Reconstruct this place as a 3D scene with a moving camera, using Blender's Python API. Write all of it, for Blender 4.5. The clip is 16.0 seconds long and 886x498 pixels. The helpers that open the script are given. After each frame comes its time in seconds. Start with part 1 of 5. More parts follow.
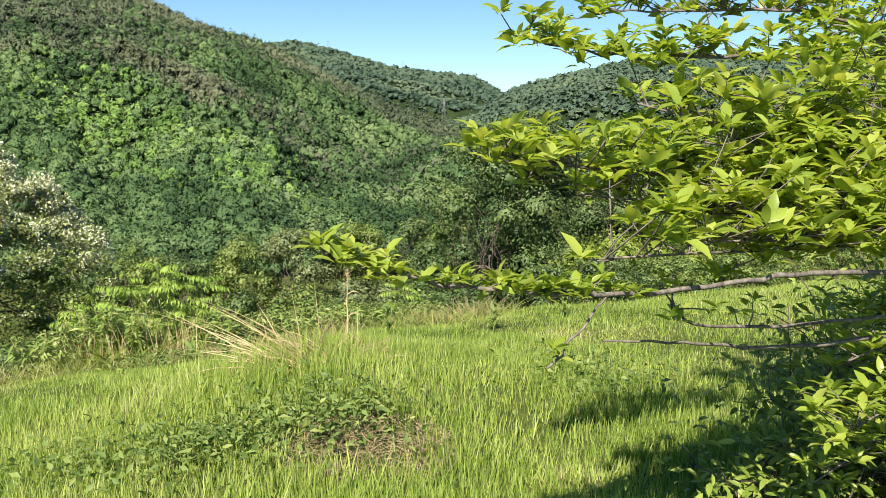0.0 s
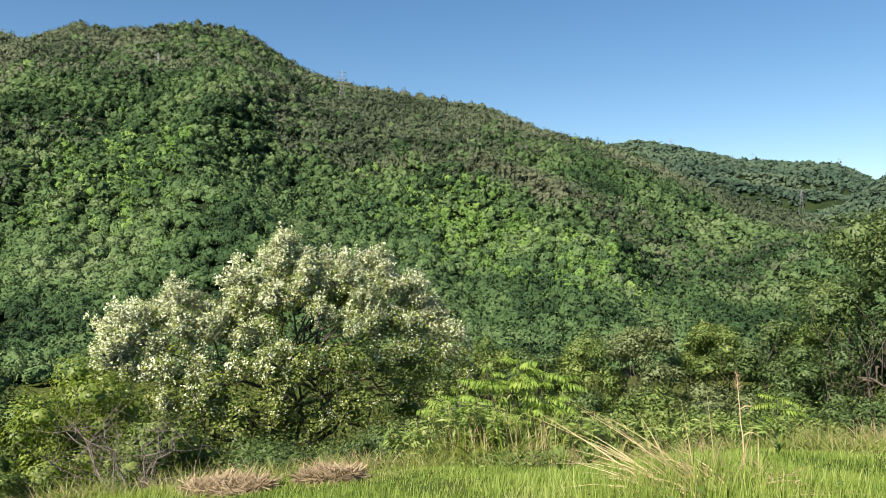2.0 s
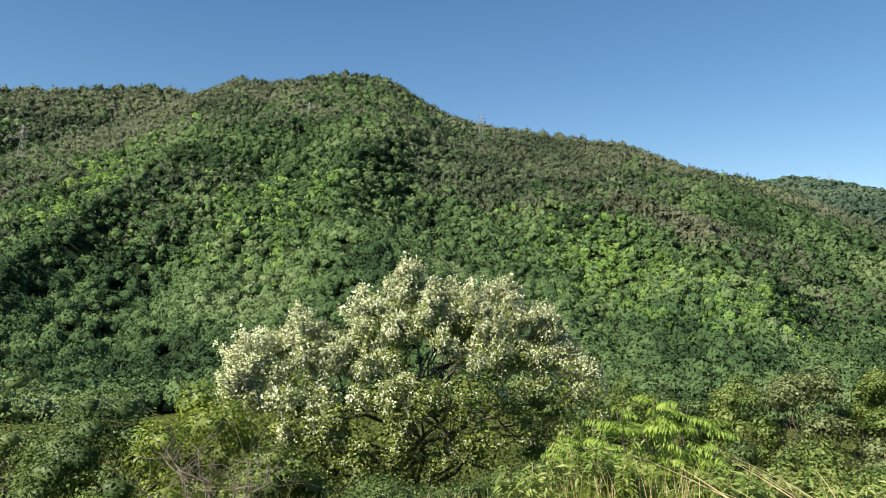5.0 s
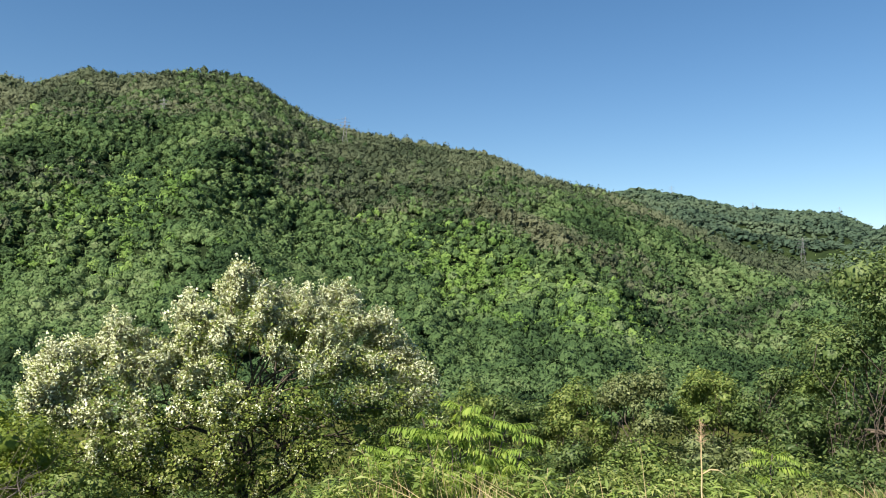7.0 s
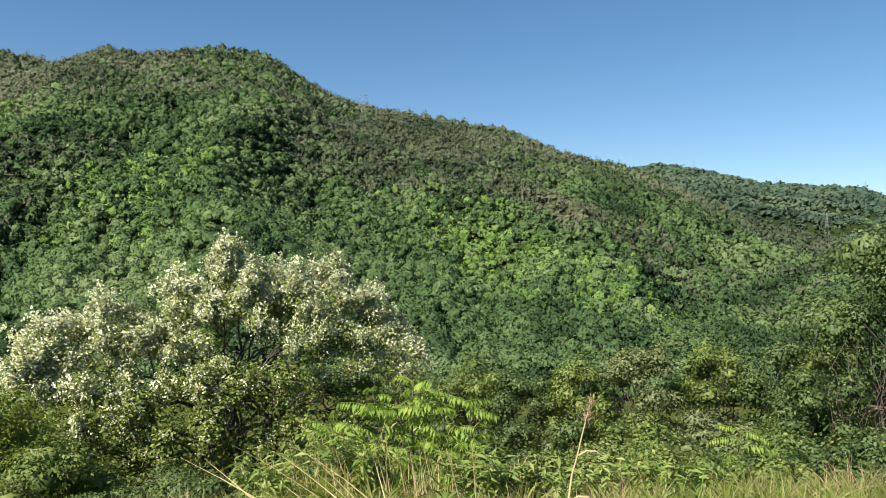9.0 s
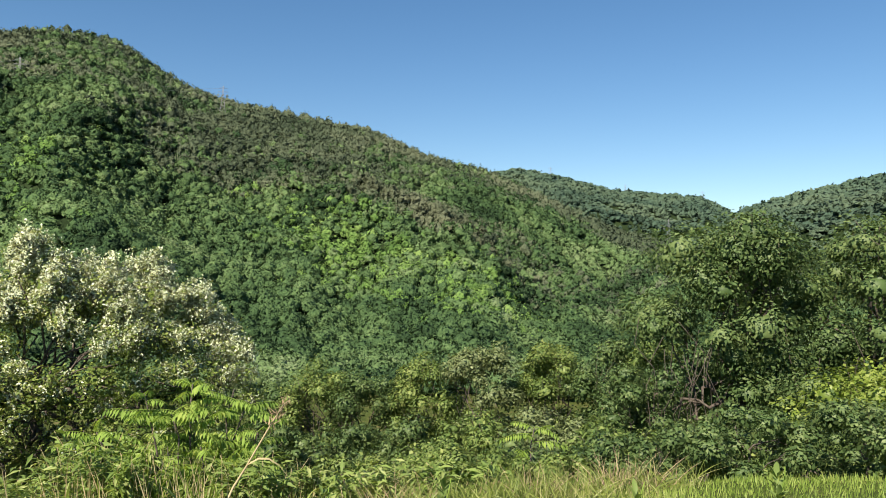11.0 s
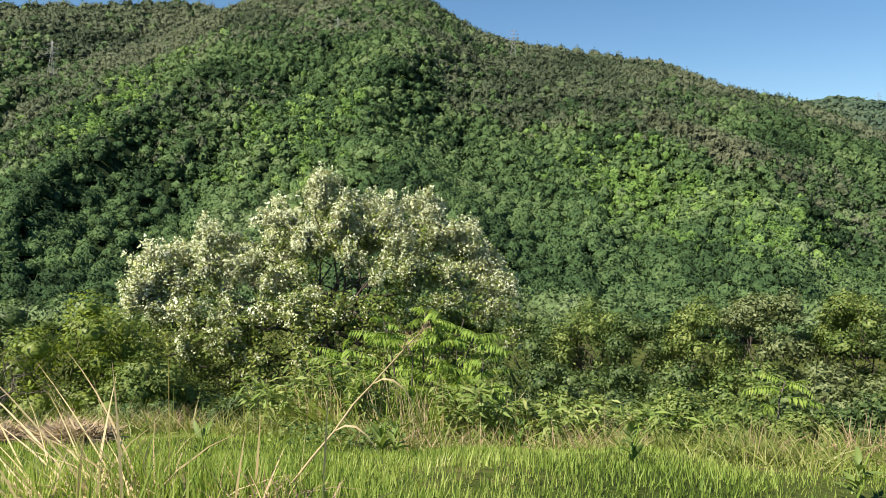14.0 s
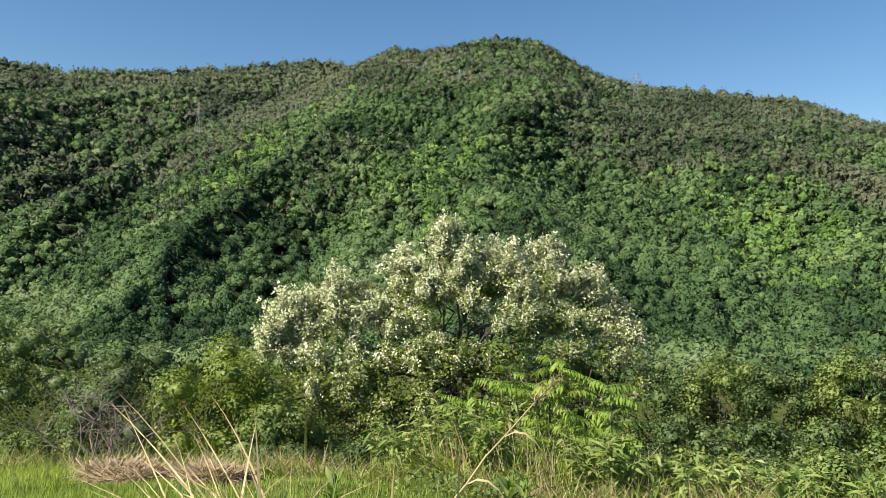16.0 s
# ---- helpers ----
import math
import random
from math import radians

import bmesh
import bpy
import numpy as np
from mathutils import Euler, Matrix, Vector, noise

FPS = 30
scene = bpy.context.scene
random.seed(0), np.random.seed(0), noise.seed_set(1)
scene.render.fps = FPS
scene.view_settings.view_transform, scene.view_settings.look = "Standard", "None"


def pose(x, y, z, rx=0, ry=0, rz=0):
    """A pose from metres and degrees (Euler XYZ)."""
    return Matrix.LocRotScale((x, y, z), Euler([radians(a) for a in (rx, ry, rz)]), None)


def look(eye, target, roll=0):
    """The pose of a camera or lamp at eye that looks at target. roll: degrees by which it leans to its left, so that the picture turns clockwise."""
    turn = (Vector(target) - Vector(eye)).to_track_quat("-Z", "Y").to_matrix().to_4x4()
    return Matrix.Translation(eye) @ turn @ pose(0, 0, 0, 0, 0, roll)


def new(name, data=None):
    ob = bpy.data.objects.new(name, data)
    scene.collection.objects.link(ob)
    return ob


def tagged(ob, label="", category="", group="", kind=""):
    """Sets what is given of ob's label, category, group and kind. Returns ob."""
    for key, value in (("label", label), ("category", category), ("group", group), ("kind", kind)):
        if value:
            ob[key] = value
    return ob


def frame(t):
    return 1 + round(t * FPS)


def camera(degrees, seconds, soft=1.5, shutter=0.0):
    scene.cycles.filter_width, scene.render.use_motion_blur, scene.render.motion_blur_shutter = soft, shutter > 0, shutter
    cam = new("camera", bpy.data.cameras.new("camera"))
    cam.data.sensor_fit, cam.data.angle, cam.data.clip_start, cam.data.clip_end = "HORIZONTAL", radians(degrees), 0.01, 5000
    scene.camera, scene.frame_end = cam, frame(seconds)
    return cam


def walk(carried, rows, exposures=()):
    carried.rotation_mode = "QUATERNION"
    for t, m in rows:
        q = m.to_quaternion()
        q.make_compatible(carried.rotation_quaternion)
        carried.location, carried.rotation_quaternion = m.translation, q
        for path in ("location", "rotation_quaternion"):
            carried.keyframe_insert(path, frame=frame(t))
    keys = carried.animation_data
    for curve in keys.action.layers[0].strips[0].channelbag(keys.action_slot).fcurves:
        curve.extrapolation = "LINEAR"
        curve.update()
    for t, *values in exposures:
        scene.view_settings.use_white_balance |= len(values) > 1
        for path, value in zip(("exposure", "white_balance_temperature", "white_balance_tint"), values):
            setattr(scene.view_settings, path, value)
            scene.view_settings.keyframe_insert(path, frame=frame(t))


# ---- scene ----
cam = camera(60.9, 16.0, 0.65)
# seconds, place, yaw, pitch, roll
PATH = [
    (0, -0.286, 0.347, 1.544, 0.1, -6.6, -0.7),
    (0.5, -0.434, 0.431, 1.543, 5.2, -4.4, -0.3),
    (1, -0.520, 0.588, 1.533, 12, -2.6, -0.3),
    (1.5, -0.622, 0.717, 1.521, 19.2, -1.4, -0.1),
    (2, -0.677, 0.806, 1.507, 25.5, 0.6, -0.2),
    (2.5, -0.695, 0.955, 1.504, 31.3, 3.2, -0.3),
    (3, -0.771, 1.128, 1.471, 36.2, 5.1, -0.8),
    (4.1, -0.890, 1.560, 1.370, 40.3, 4.6, -0.8),
    (5.5, -0.976, 2.045, 1.252, 31.8, 3.2, -0.8),
    (6, -0.901, 2.233, 1.250, 27.7, 3.6, -0.7),
    (6.5, -0.759, 2.408, 1.270, 24.4, 3.8, -0.6),
    (7, -0.608, 2.587, 1.258, 25.6, 4.1, -0.7),
    (7.5, -0.533, 2.763, 1.236, 29, 3.5, -0.8),
    (8, -0.395, 2.921, 1.228, 31.3, 2.9, -0.8),
    (8.5, -0.217, 3.072, 1.215, 30.6, 2.7, -0.7),
    (9, -0.089, 3.257, 1.210, 27.1, 2.3, -0.6),
    (9.5, 0.019, 3.460, 1.193, 23.1, 2, -0.7),
    (10, 0.191, 3.608, 1.186, 19.9, 2.1, -0.7),
    (11.3, 0.580, 3.930, 1.166, 16.6, 2.5, -0.9),
    (12.5, 0.904, 4.177, 1.150, 22.8, 2.6, -1.1),
    (13, 1.039, 4.304, 1.118, 27.3, 0.9, -1.2),
    (13.5, 1.064, 4.321, 1.120, 33.2, -1, -1.4),
    (14, 0.998, 4.305, 1.125, 38.4, -2.5, -1.4),
    (14.5, 0.932, 4.283, 1.118, 42, -3.4, -1.3),
    (15, 0.912, 4.294, 1.114, 43.8, -3.1, -1.2),
    (15.5, 0.933, 4.307, 1.132, 45.4, -1.5, -1.1),
    (16, 0.946, 4.303, 1.136, 47.6, 0.8, -1.1),
]
walk(cam, [(t, pose(x, y, z, 90 + pitch, roll, yaw)) for t, x, y, z, yaw, pitch, roll in PATH],
     [(0.0, 1.40, 6750, 10), (0.5, 1.34, 6750, 10), (1.5, 1.18, 6750, 10), (3.0, 1.14, 6750, 10), (5.5, 1.10, 6750, 10), (16.0, 1.10, 6750, 10)])

# ---- sky and sun ----
SUN_EL, SUN_WAY = 42.0, (-0.24, -0.97)
world = bpy.data.worlds.new("sky")
scene.world = world
world.use_nodes = True
wn = world.node_tree.nodes
sky = wn.new("ShaderNodeTexSky")
sky.sky_type, sky.sun_disc = "NISHITA", False
sky.sun_elevation = radians(SUN_EL)
sky.sun_rotation = math.atan2(SUN_WAY[0], SUN_WAY[1])
sky.altitude = 300
sky.air_density, sky.dust_density, sky.ozone_density = 1.0, 0.0, 1.5
wn["Background"].inputs["Strength"].default_value = 0.063
deep = wn.new("ShaderNodeHueSaturation")
deep.inputs["Saturation"].default_value = 1.25
world.node_tree.links.new(sky.outputs["Color"], deep.inputs["Color"])
world.node_tree.links.new(deep.outputs["Color"], wn["Background"].inputs["Color"])
sun = new("sun", bpy.data.lights.new("sun", "SUN"))
sun.data.energy, sun.data.angle, sun.data.color = 5.0, radians(0.53), (1.0, 0.90, 0.76)
sun.matrix_world = look((0, 0, 50), Vector((0, 0, 50)) - Vector((SUN_WAY[0], SUN_WAY[1], math.tan(radians(SUN_EL)))))


# ---- materials ----
def mat_base(name, rough=0.6):
    m = bpy.data.materials.new(name)
    m.use_nodes = True
    n = m.node_tree.nodes
    b = n["Principled BSDF"]
    b.inputs["Roughness"].default_value = rough
    return m, n, m.node_tree.links, b


def ramp(n, stops):
    r = n.new("ShaderNodeValToRGB")
    while len(r.color_ramp.elements) < len(stops):
        r.color_ramp.elements.new(0.5)
    for e, (p, c) in zip(r.color_ramp.elements, stops):
        e.position, e.color = p, (*c, 1)
    return r


def leaf_material(name, stops, rough=0.5, through_light=0.35, patch=0.15, patch_amount=0.35, gloss=0.4):
    """Leaf by leaf a colour of the ramp, shifted in wider patches; light passes through in part."""
    m, n, k, b = mat_base(name, rough)
    geo = n.new("ShaderNodeNewGeometry")
    tex = n.new("ShaderNodeTexNoise")
    tex.inputs["Scale"].default_value, tex.inputs["Detail"].default_value = patch, 3
    k.new(geo.outputs["Position"], tex.inputs["Vector"])
    mix = n.new("ShaderNodeMix")
    mix.inputs["Factor"].default_value = patch_amount
    k.new(geo.outputs["Random Per Island"], mix.inputs["A"])
    wide = n.new("ShaderNodeMapRange")
    wide.inputs["From Min"].default_value, wide.inputs["From Max"].default_value = 0.32, 0.68
    k.new(tex.outputs["Fac"], wide.inputs["Value"])
    k.new(wide.outputs["Result"], mix.inputs["B"])
    r = ramp(n, stops)
    k.new(mix.outputs["Result"], r.inputs["Fac"])
    k.new(r.outputs["Color"], b.inputs["Base Color"])
    b.inputs["Specular IOR Level"].default_value = gloss
    if through_light:
        t = n.new("ShaderNodeBsdfTranslucent")
        warm = n.new("ShaderNodeMix")
        warm.data_type, warm.blend_type = "RGBA", "MULTIPLY"
        warm.inputs["Factor"].default_value = 1.0
        k.new(r.outputs["Color"], warm.inputs["A"])
        warm.inputs["B"].default_value = (1.35, 1.3, 0.7, 1)
        k.new(warm.outputs["Result"], t.inputs["Color"])
        add = n.new("ShaderNodeMixShader")
        add.inputs["Fac"].default_value = through_light
        k.new(b.outputs["BSDF"], add.inputs[1])
        k.new(t.outputs["BSDF"], add.inputs[2])
        k.new(add.outputs["Shader"], n["Material Output"].inputs["Surface"])
    return m


def canopy_material(name, stops, cell, patch, rough=0.65, through_light=0.12, shift=0.0):
    """Woods seen from afar: crown by crown a colour, in wide drifts, with fine leafy mottling."""
    m, n, k, b = mat_base(name, rough)
    geo = n.new("ShaderNodeNewGeometry")
    vor = n.new("ShaderNodeTexVoronoi")
    vor.inputs["Scale"].default_value = cell
    wide = n.new("ShaderNodeTexNoise")
    wide.inputs["Scale"].default_value, wide.inputs["Detail"].default_value = patch, 4
    fine = n.new("ShaderNodeTexNoise")
    fine.inputs["Scale"].default_value, fine.inputs["Detail"].default_value = 0.7, 5
    for t in (vor, wide, fine):
        k.new(geo.outputs["Position"], t.inputs["Vector"])
    sep = n.new("ShaderNodeSeparateColor")
    k.new(vor.outputs["Color"], sep.inputs["Color"])
    total = None
    for sock, lo, hi, weight in ((sep.outputs["Red"], 0, 1, 0.22), (wide.outputs["Fac"], 0.36, 0.64, 0.56), (fine.outputs["Fac"], 0.3, 0.7, 0.24), (geo.outputs["Random Per Island"], 0, 1, 0.08)):
        mr = n.new("ShaderNodeMapRange")
        for key, v in (("From Min", lo), ("From Max", hi), ("To Max", weight)):
            mr.inputs[key].default_value = v
        k.new(sock, mr.inputs["Value"])
        if total is None:
            total = mr.outputs["Result"]
        else:
            ad = n.new("ShaderNodeMath")
            k.new(total, ad.inputs[0])
            k.new(mr.outputs["Result"], ad.inputs[1])
            total = ad.outputs["Value"]
    ad = n.new("ShaderNodeMath")
    ad.inputs[1].default_value = shift
    k.new(total, ad.inputs[0])
    r = ramp(n, stops)
    k.new(ad.outputs["Value"], r.inputs["Fac"])
    k.new(r.outputs["Color"], b.inputs["Base Color"])
    b.inputs["Specular IOR Level"].default_value = 0.05
    leafy_bump = n.new("ShaderNodeTexNoise")
    leafy_bump.inputs["Scale"].default_value, leafy_bump.inputs["Detail"].default_value = 0.9, 6
    k.new(geo.outputs["Position"], leafy_bump.inputs["Vector"])
    bump = n.new("ShaderNodeBump")
    bump.inputs["Strength"].default_value, bump.inputs["Distance"].default_value = 1.0, 2.2
    k.new(leafy_bump.outputs["Fac"], bump.inputs["Height"])
    k.new(bump.outputs["Normal"], b.inputs["Normal"])
    t = n.new("ShaderNodeBsdfTranslucent")
    k.new(r.outputs["Color"], t.inputs["Color"])
    mix = n.new("ShaderNodeMixShader")
    mix.inputs["Fac"].default_value = through_light
    k.new(b.outputs["BSDF"], mix.inputs[1])
    k.new(t.outputs["BSDF"], mix.inputs[2])
    k.new(mix.outputs["Shader"], n["Material Output"].inputs["Surface"])
    return m


def bark_material(name, dark, light, scale=18):
    m, n, k, b = mat_base(name, 0.85)
    co = n.new("ShaderNodeTexCoord")
    mp = n.new("ShaderNodeMapping")
    mp.inputs["Scale"].default_value = (1, 1, 0.25)
    tex = n.new("ShaderNodeTexNoise")
    tex.inputs["Scale"].default_value, tex.inputs["Detail"].default_value = scale, 6
    k.new(co.outputs["Object"], mp.inputs["Vector"])
    k.new(mp.outputs["Vector"], tex.inputs["Vector"])
    r = ramp(n, [(0.3, dark), (0.7, light)])
    k.new(tex.outputs["Fac"], r.inputs["Fac"])
    k.new(r.outputs["Color"], b.inputs["Base Color"])
    bump = n.new("ShaderNodeBump")
    bump.inputs["Strength"].default_value = 0.5
    bump.inputs["Distance"].default_value = 0.02
    k.new(tex.outputs["Fac"], bump.inputs["Height"])
    k.new(bump.outputs["Normal"], b.inputs["Normal"])
    return m


def soil_material(name, stops, scale, fine):
    m, n, k, b = mat_base(name, 0.95)
    b.inputs["Specular IOR Level"].default_value = 0.05
    geo = n.new("ShaderNodeNewGeometry")
    a = n.new("ShaderNodeTexNoise")
    a.inputs["Scale"].default_value, a.inputs["Detail"].default_value = scale, 8
    c = n.new("ShaderNodeTexNoise")
    c.inputs["Scale"].default_value, c.inputs["Detail"].default_value = fine, 4
    mix = n.new("ShaderNodeMix")
    mix.inputs["Factor"].default_value = 0.4
    for x, s in ((a, "A"), (c, "B")):
        k.new(geo.outputs["Position"], x.inputs["Vector"])
        k.new(x.outputs["Fac"], mix.inputs[s])
    r = ramp(n, stops)
    k.new(mix.outputs["Result"], r.inputs["Fac"])
    k.new(r.outputs["Color"], b.inputs["Base Color"])
    bump = n.new("ShaderNodeBump")
    bump.inputs["Distance"].default_value = 0.05
    k.new(c.outputs["Fac"], bump.inputs["Height"])
    k.new(bump.outputs["Normal"], b.inputs["Normal"])
    return m


def plain_material(name, colour, rough=0.6, metal=0.0):
    m, n, k, b = mat_base(name, rough)
    b.inputs["Base Color"].default_value = (*colour, 1)
    b.inputs["Metallic"].default_value = metal
    return m


M_GRASS = leaf_material("grass_blade", [(0.0, (0.070, 0.126, 0.022)), (0.35, (0.207, 0.308, 0.059)), (0.75, (0.367, 0.446, 0.126)), (0.95, (0.508, 0.533, 0.265))], 0.55, 0.45, 0.7, 0.4, 0.25)
M_SOIL = soil_material("meadow_soil", [(0.35, (0.030, 0.046, 0.012)), (0.52, (0.060, 0.080, 0.020)), (0.7, (0.16, 0.125, 0.06))], 0.7, 9)
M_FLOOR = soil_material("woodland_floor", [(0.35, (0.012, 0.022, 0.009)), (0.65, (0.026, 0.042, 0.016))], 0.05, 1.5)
M_BROAD = canopy_material("broadleaf_canopy", [(0.18, (0.023, 0.046, 0.021)), (0.36, (0.049, 0.095, 0.040)), (0.55, (0.083, 0.147, 0.058)), (0.74, (0.129, 0.206, 0.082)), (0.97, (0.198, 0.268, 0.131))], 0.13, 0.016)
M_YOUNG = canopy_material("young_canopy", [(0.20, (0.082, 0.160, 0.043)), (0.55, (0.147, 0.259, 0.068)), (0.95, (0.224, 0.341, 0.104))], 0.13, 0.03)
M_BROWNPINE = canopy_material("brown_pine_canopy", [(0.2, (0.057, 0.071, 0.042)), (0.5, (0.106, 0.126, 0.074)), (0.8, (0.160, 0.183, 0.111))], 0.16, 0.02)
M_PINE = canopy_material("pine_canopy", [(0.2, (0.047, 0.070, 0.042)), (0.5, (0.095, 0.126, 0.075)), (0.8, (0.149, 0.178, 0.109))], 0.16, 0.010)
# the bluish haze of distance is tinted into these canopy colours
M_HAZEWOOD = canopy_material("hazed_ridge_canopy", [(0.15, (0.049, 0.089, 0.063)), (0.5, (0.082, 0.133, 0.090)), (0.9, (0.125, 0.179, 0.112))], 0.08, 0.006)
M_LOCUST = leaf_material("locust_leaf", [(0.0, (0.066, 0.108, 0.025)), (0.5, (0.154, 0.214, 0.052)), (1.0, (0.303, 0.340, 0.109))], 0.5, 0.3, 0.5, 0.3, 0.12)
M_BLOSSOM = leaf_material("locust_blossom", [(0.0, (0.491, 0.561, 0.372)), (0.5, (0.662, 0.732, 0.548)), (1.0, (0.794, 0.850, 0.692))], 0.6, 0.28, 1.0, 0.2)
M_DARKLEAF = leaf_material("dark_tree_leaf", [(0.0, (0.033, 0.065, 0.023)), (0.5, (0.086, 0.140, 0.047)), (1.0, (0.189, 0.249, 0.096))], 0.5, 0.28, 0.45, 0.35, 0.2)
M_GREYLEAF = leaf_material("grey_green_leaf", [(0.0, (0.081, 0.112, 0.049)), (0.5, (0.148, 0.193, 0.081)), (1.0, (0.260, 0.300, 0.152))], 0.5, 0.28, 0.5, 0.3, 0.2)
M_SHRUB = leaf_material("shrub_leaf", [(0.0, (0.056, 0.102, 0.028)), (0.5, (0.132, 0.198, 0.054)), (1.0, (0.286, 0.334, 0.110))], 0.5, 0.32, 0.35, 0.35, 0.2)
M_YELLOWLEAF = leaf_material("yellow_green_leaf", [(0.0, (0.081, 0.141, 0.018)), (0.5, (0.167, 0.233, 0.038)), (1.0, (0.272, 0.332, 0.077))], 0.5, 0.35, 0.5, 0.3)
M_AILANTHUS = leaf_material("ailanthus_leaflet", [(0.0, (0.106, 0.192, 0.036)), (0.6, (0.230, 0.339, 0.068)), (1.0, (0.377, 0.434, 0.118))], 0.65, 0.4, 1.5, 0.4, 0.15)
M_PLUM = leaf_material("plum_leaf", [(0.0, (0.143, 0.225, 0.030)), (0.6, (0.281, 0.370, 0.060)), (1.0, (0.407, 0.450, 0.110))], 0.35, 0.5, 3.0, 0.3, 0.5)
M_STRAW = leaf_material("dry_straw", [(0.0, (0.270, 0.207, 0.108)), (0.5, (0.432, 0.351, 0.198)), (1.0, (0.558, 0.477, 0.306))], 0.6, 0.2, 2.0, 0.3)
M_THATCH = leaf_material("dead_thatch", [(0.0, (0.20, 0.14, 0.09)), (0.5, (0.34, 0.25, 0.16)), (1.0, (0.47, 0.37, 0.25))], 0.8, 0.1, 2.0, 0.3)
M_HAY = leaf_material("raked_hay", [(0.0, (0.154, 0.113, 0.066)), (0.5, (0.297, 0.230, 0.143)), (1.0, (0.430, 0.348, 0.226))], 0.8, 0.1, 3.0, 0.4)
M_REED = leaf_material("reed_leaf", [(0.0, (0.090, 0.150, 0.029)), (0.6, (0.220, 0.270, 0.065)), (1.0, (0.42, 0.38, 0.203))], 0.5, 0.35, 0.8, 0.4)
M_BAMBOO = leaf_material("bamboo_leaf", [(0.0, (0.100, 0.165, 0.040)), (0.6, (0.215, 0.300, 0.080)), (1.0, (0.370, 0.400, 0.170))], 0.5, 0.35, 1.5, 0.3, 0.3)
M_BARK = bark_material("grey_brown_bark", (0.035, 0.028, 0.022), (0.12, 0.10, 0.08))
M_PLUMBARK = bark_material("plum_bark", (0.04, 0.033, 0.028), (0.19, 0.17, 0.15), 60)
M_DEADWOOD = bark_material("dead_wood", (0.08, 0.065, 0.055), (0.20, 0.17, 0.145), 30)
M_STEEL = plain_material("galvanised_steel", (0.24, 0.25, 0.27), 0.6, 0.5)


# ---- building tools ----
def mesh_np(name, verts, faces, material, normals=None):
    """A mesh from numpy arrays: verts (n, 3), faces (m, corners); normals round off a crown's shading."""
    verts, faces = np.asarray(verts, np.float32), np.asarray(faces, np.int32)
    me = bpy.data.meshes.new(name)
    m, c = faces.shape
    me.vertices.add(len(verts))
    me.vertices.foreach_set("co", verts.ravel())
    me.loops.add(m * c)
    me.loops.foreach_set("vertex_index", faces.ravel())
    me.polygons.add(m)
    me.polygons.foreach_set("loop_start", np.arange(0, m * c, c, dtype=np.int32))
    me.update(calc_edges=True)
    me.materials.append(material)
    if normals is not None:
        me.shade_smooth()
        rounded = me.attributes.new("custom_normal", "FLOAT_VECTOR", "POINT")
        rounded.data.foreach_set("vector", np.asarray(normals, np.float32).ravel())
    return me


def join_np(pieces):
    """Several (verts, faces) as one."""
    vs, fs, at = [], [], 0
    for v, f in pieces:
        vs.append(np.asarray(v, float))
        fs.append(np.asarray(f, int) + at)
        at += len(v)
    return np.concatenate(vs), np.concatenate(fs)


def part(name, data, material, parent, label="", smooth=False, normals=None):
    """One mesh, from (verts, faces) in world places, as a part under a thing."""
    v, f = data
    root = parent if parent.parent is None else parent.parent
    ob = new(name, mesh_np(name, np.asarray(v) - np.array(root.location), f, material, normals))
    if smooth:
        ob.data.shade_smooth()
    ob.parent = parent
    if label:
        ob["label"] = label
    return ob


def thing(name, place, label, category, group="", kind=""):
    ob = new(name)
    ob.location = place
    ob.matrix_world = Matrix.Translation(place)
    return tagged(ob, label, category, group, kind)


def single(name, data, material, label, category, kind="", group="", smooth=False, normals=None):
    ob = new(name, mesh_np(name, *data, material, normals))
    if smooth:
        ob.data.shade_smooth()
    return tagged(ob, label, category, group, kind)


def basis(normals, rng, spin=None):
    """Turns whose third axis is the normal and whose first axis is turned about it at random."""
    z = normals / np.linalg.norm(normals, axis=1, keepdims=True)
    a = rng.normal(size=z.shape) if spin is None else spin
    x = a - (a * z).sum(1, keepdims=True) * z
    x /= np.linalg.norm(x, axis=1, keepdims=True) + 1e-9
    y = np.cross(z, x)
    return np.stack([x, y, z], axis=2)


def scatter(template, places, turns, sizes):
    """Copies of a small (verts, faces) at places, turned and scaled, as one (verts, faces)."""
    tv, tf = np.asarray(template[0], float), np.asarray(template[1], int)
    sizes = np.asarray(sizes, float)
    if sizes.ndim == 1:
        sizes = np.repeat(sizes[:, None], 3, 1)
    v = np.einsum("nij,nkj->nki", turns, tv[None] * sizes[:, None, :]) + places[:, None, :]
    f = tf[None] + (np.arange(len(places)) * len(tv))[:, None, None]
    return v.reshape(-1, 3), f.reshape(-1, tf.shape[1])


def unit(v):
    return v / (np.linalg.norm(v, axis=1, keepdims=True) + 1e-9)


# a leaf one long along x, folded along its rib and drooping at the tip
LEAF = ([(0, 0, 0), (0.45, 0.22, 0.06), (0.5, 0, 0), (0.45, -0.22, 0.06), (1, 0, -0.12)],
        [(0, 2, 1), (0, 3, 2), (2, 4, 1), (2, 3, 4)])
SPRIG = ([(0, 0, 0), (0.5, 0.3, 0.07), (1, 0, -0.08), (0.5, -0.3, 0.07)], [(0, 2, 1), (0, 3, 2)])


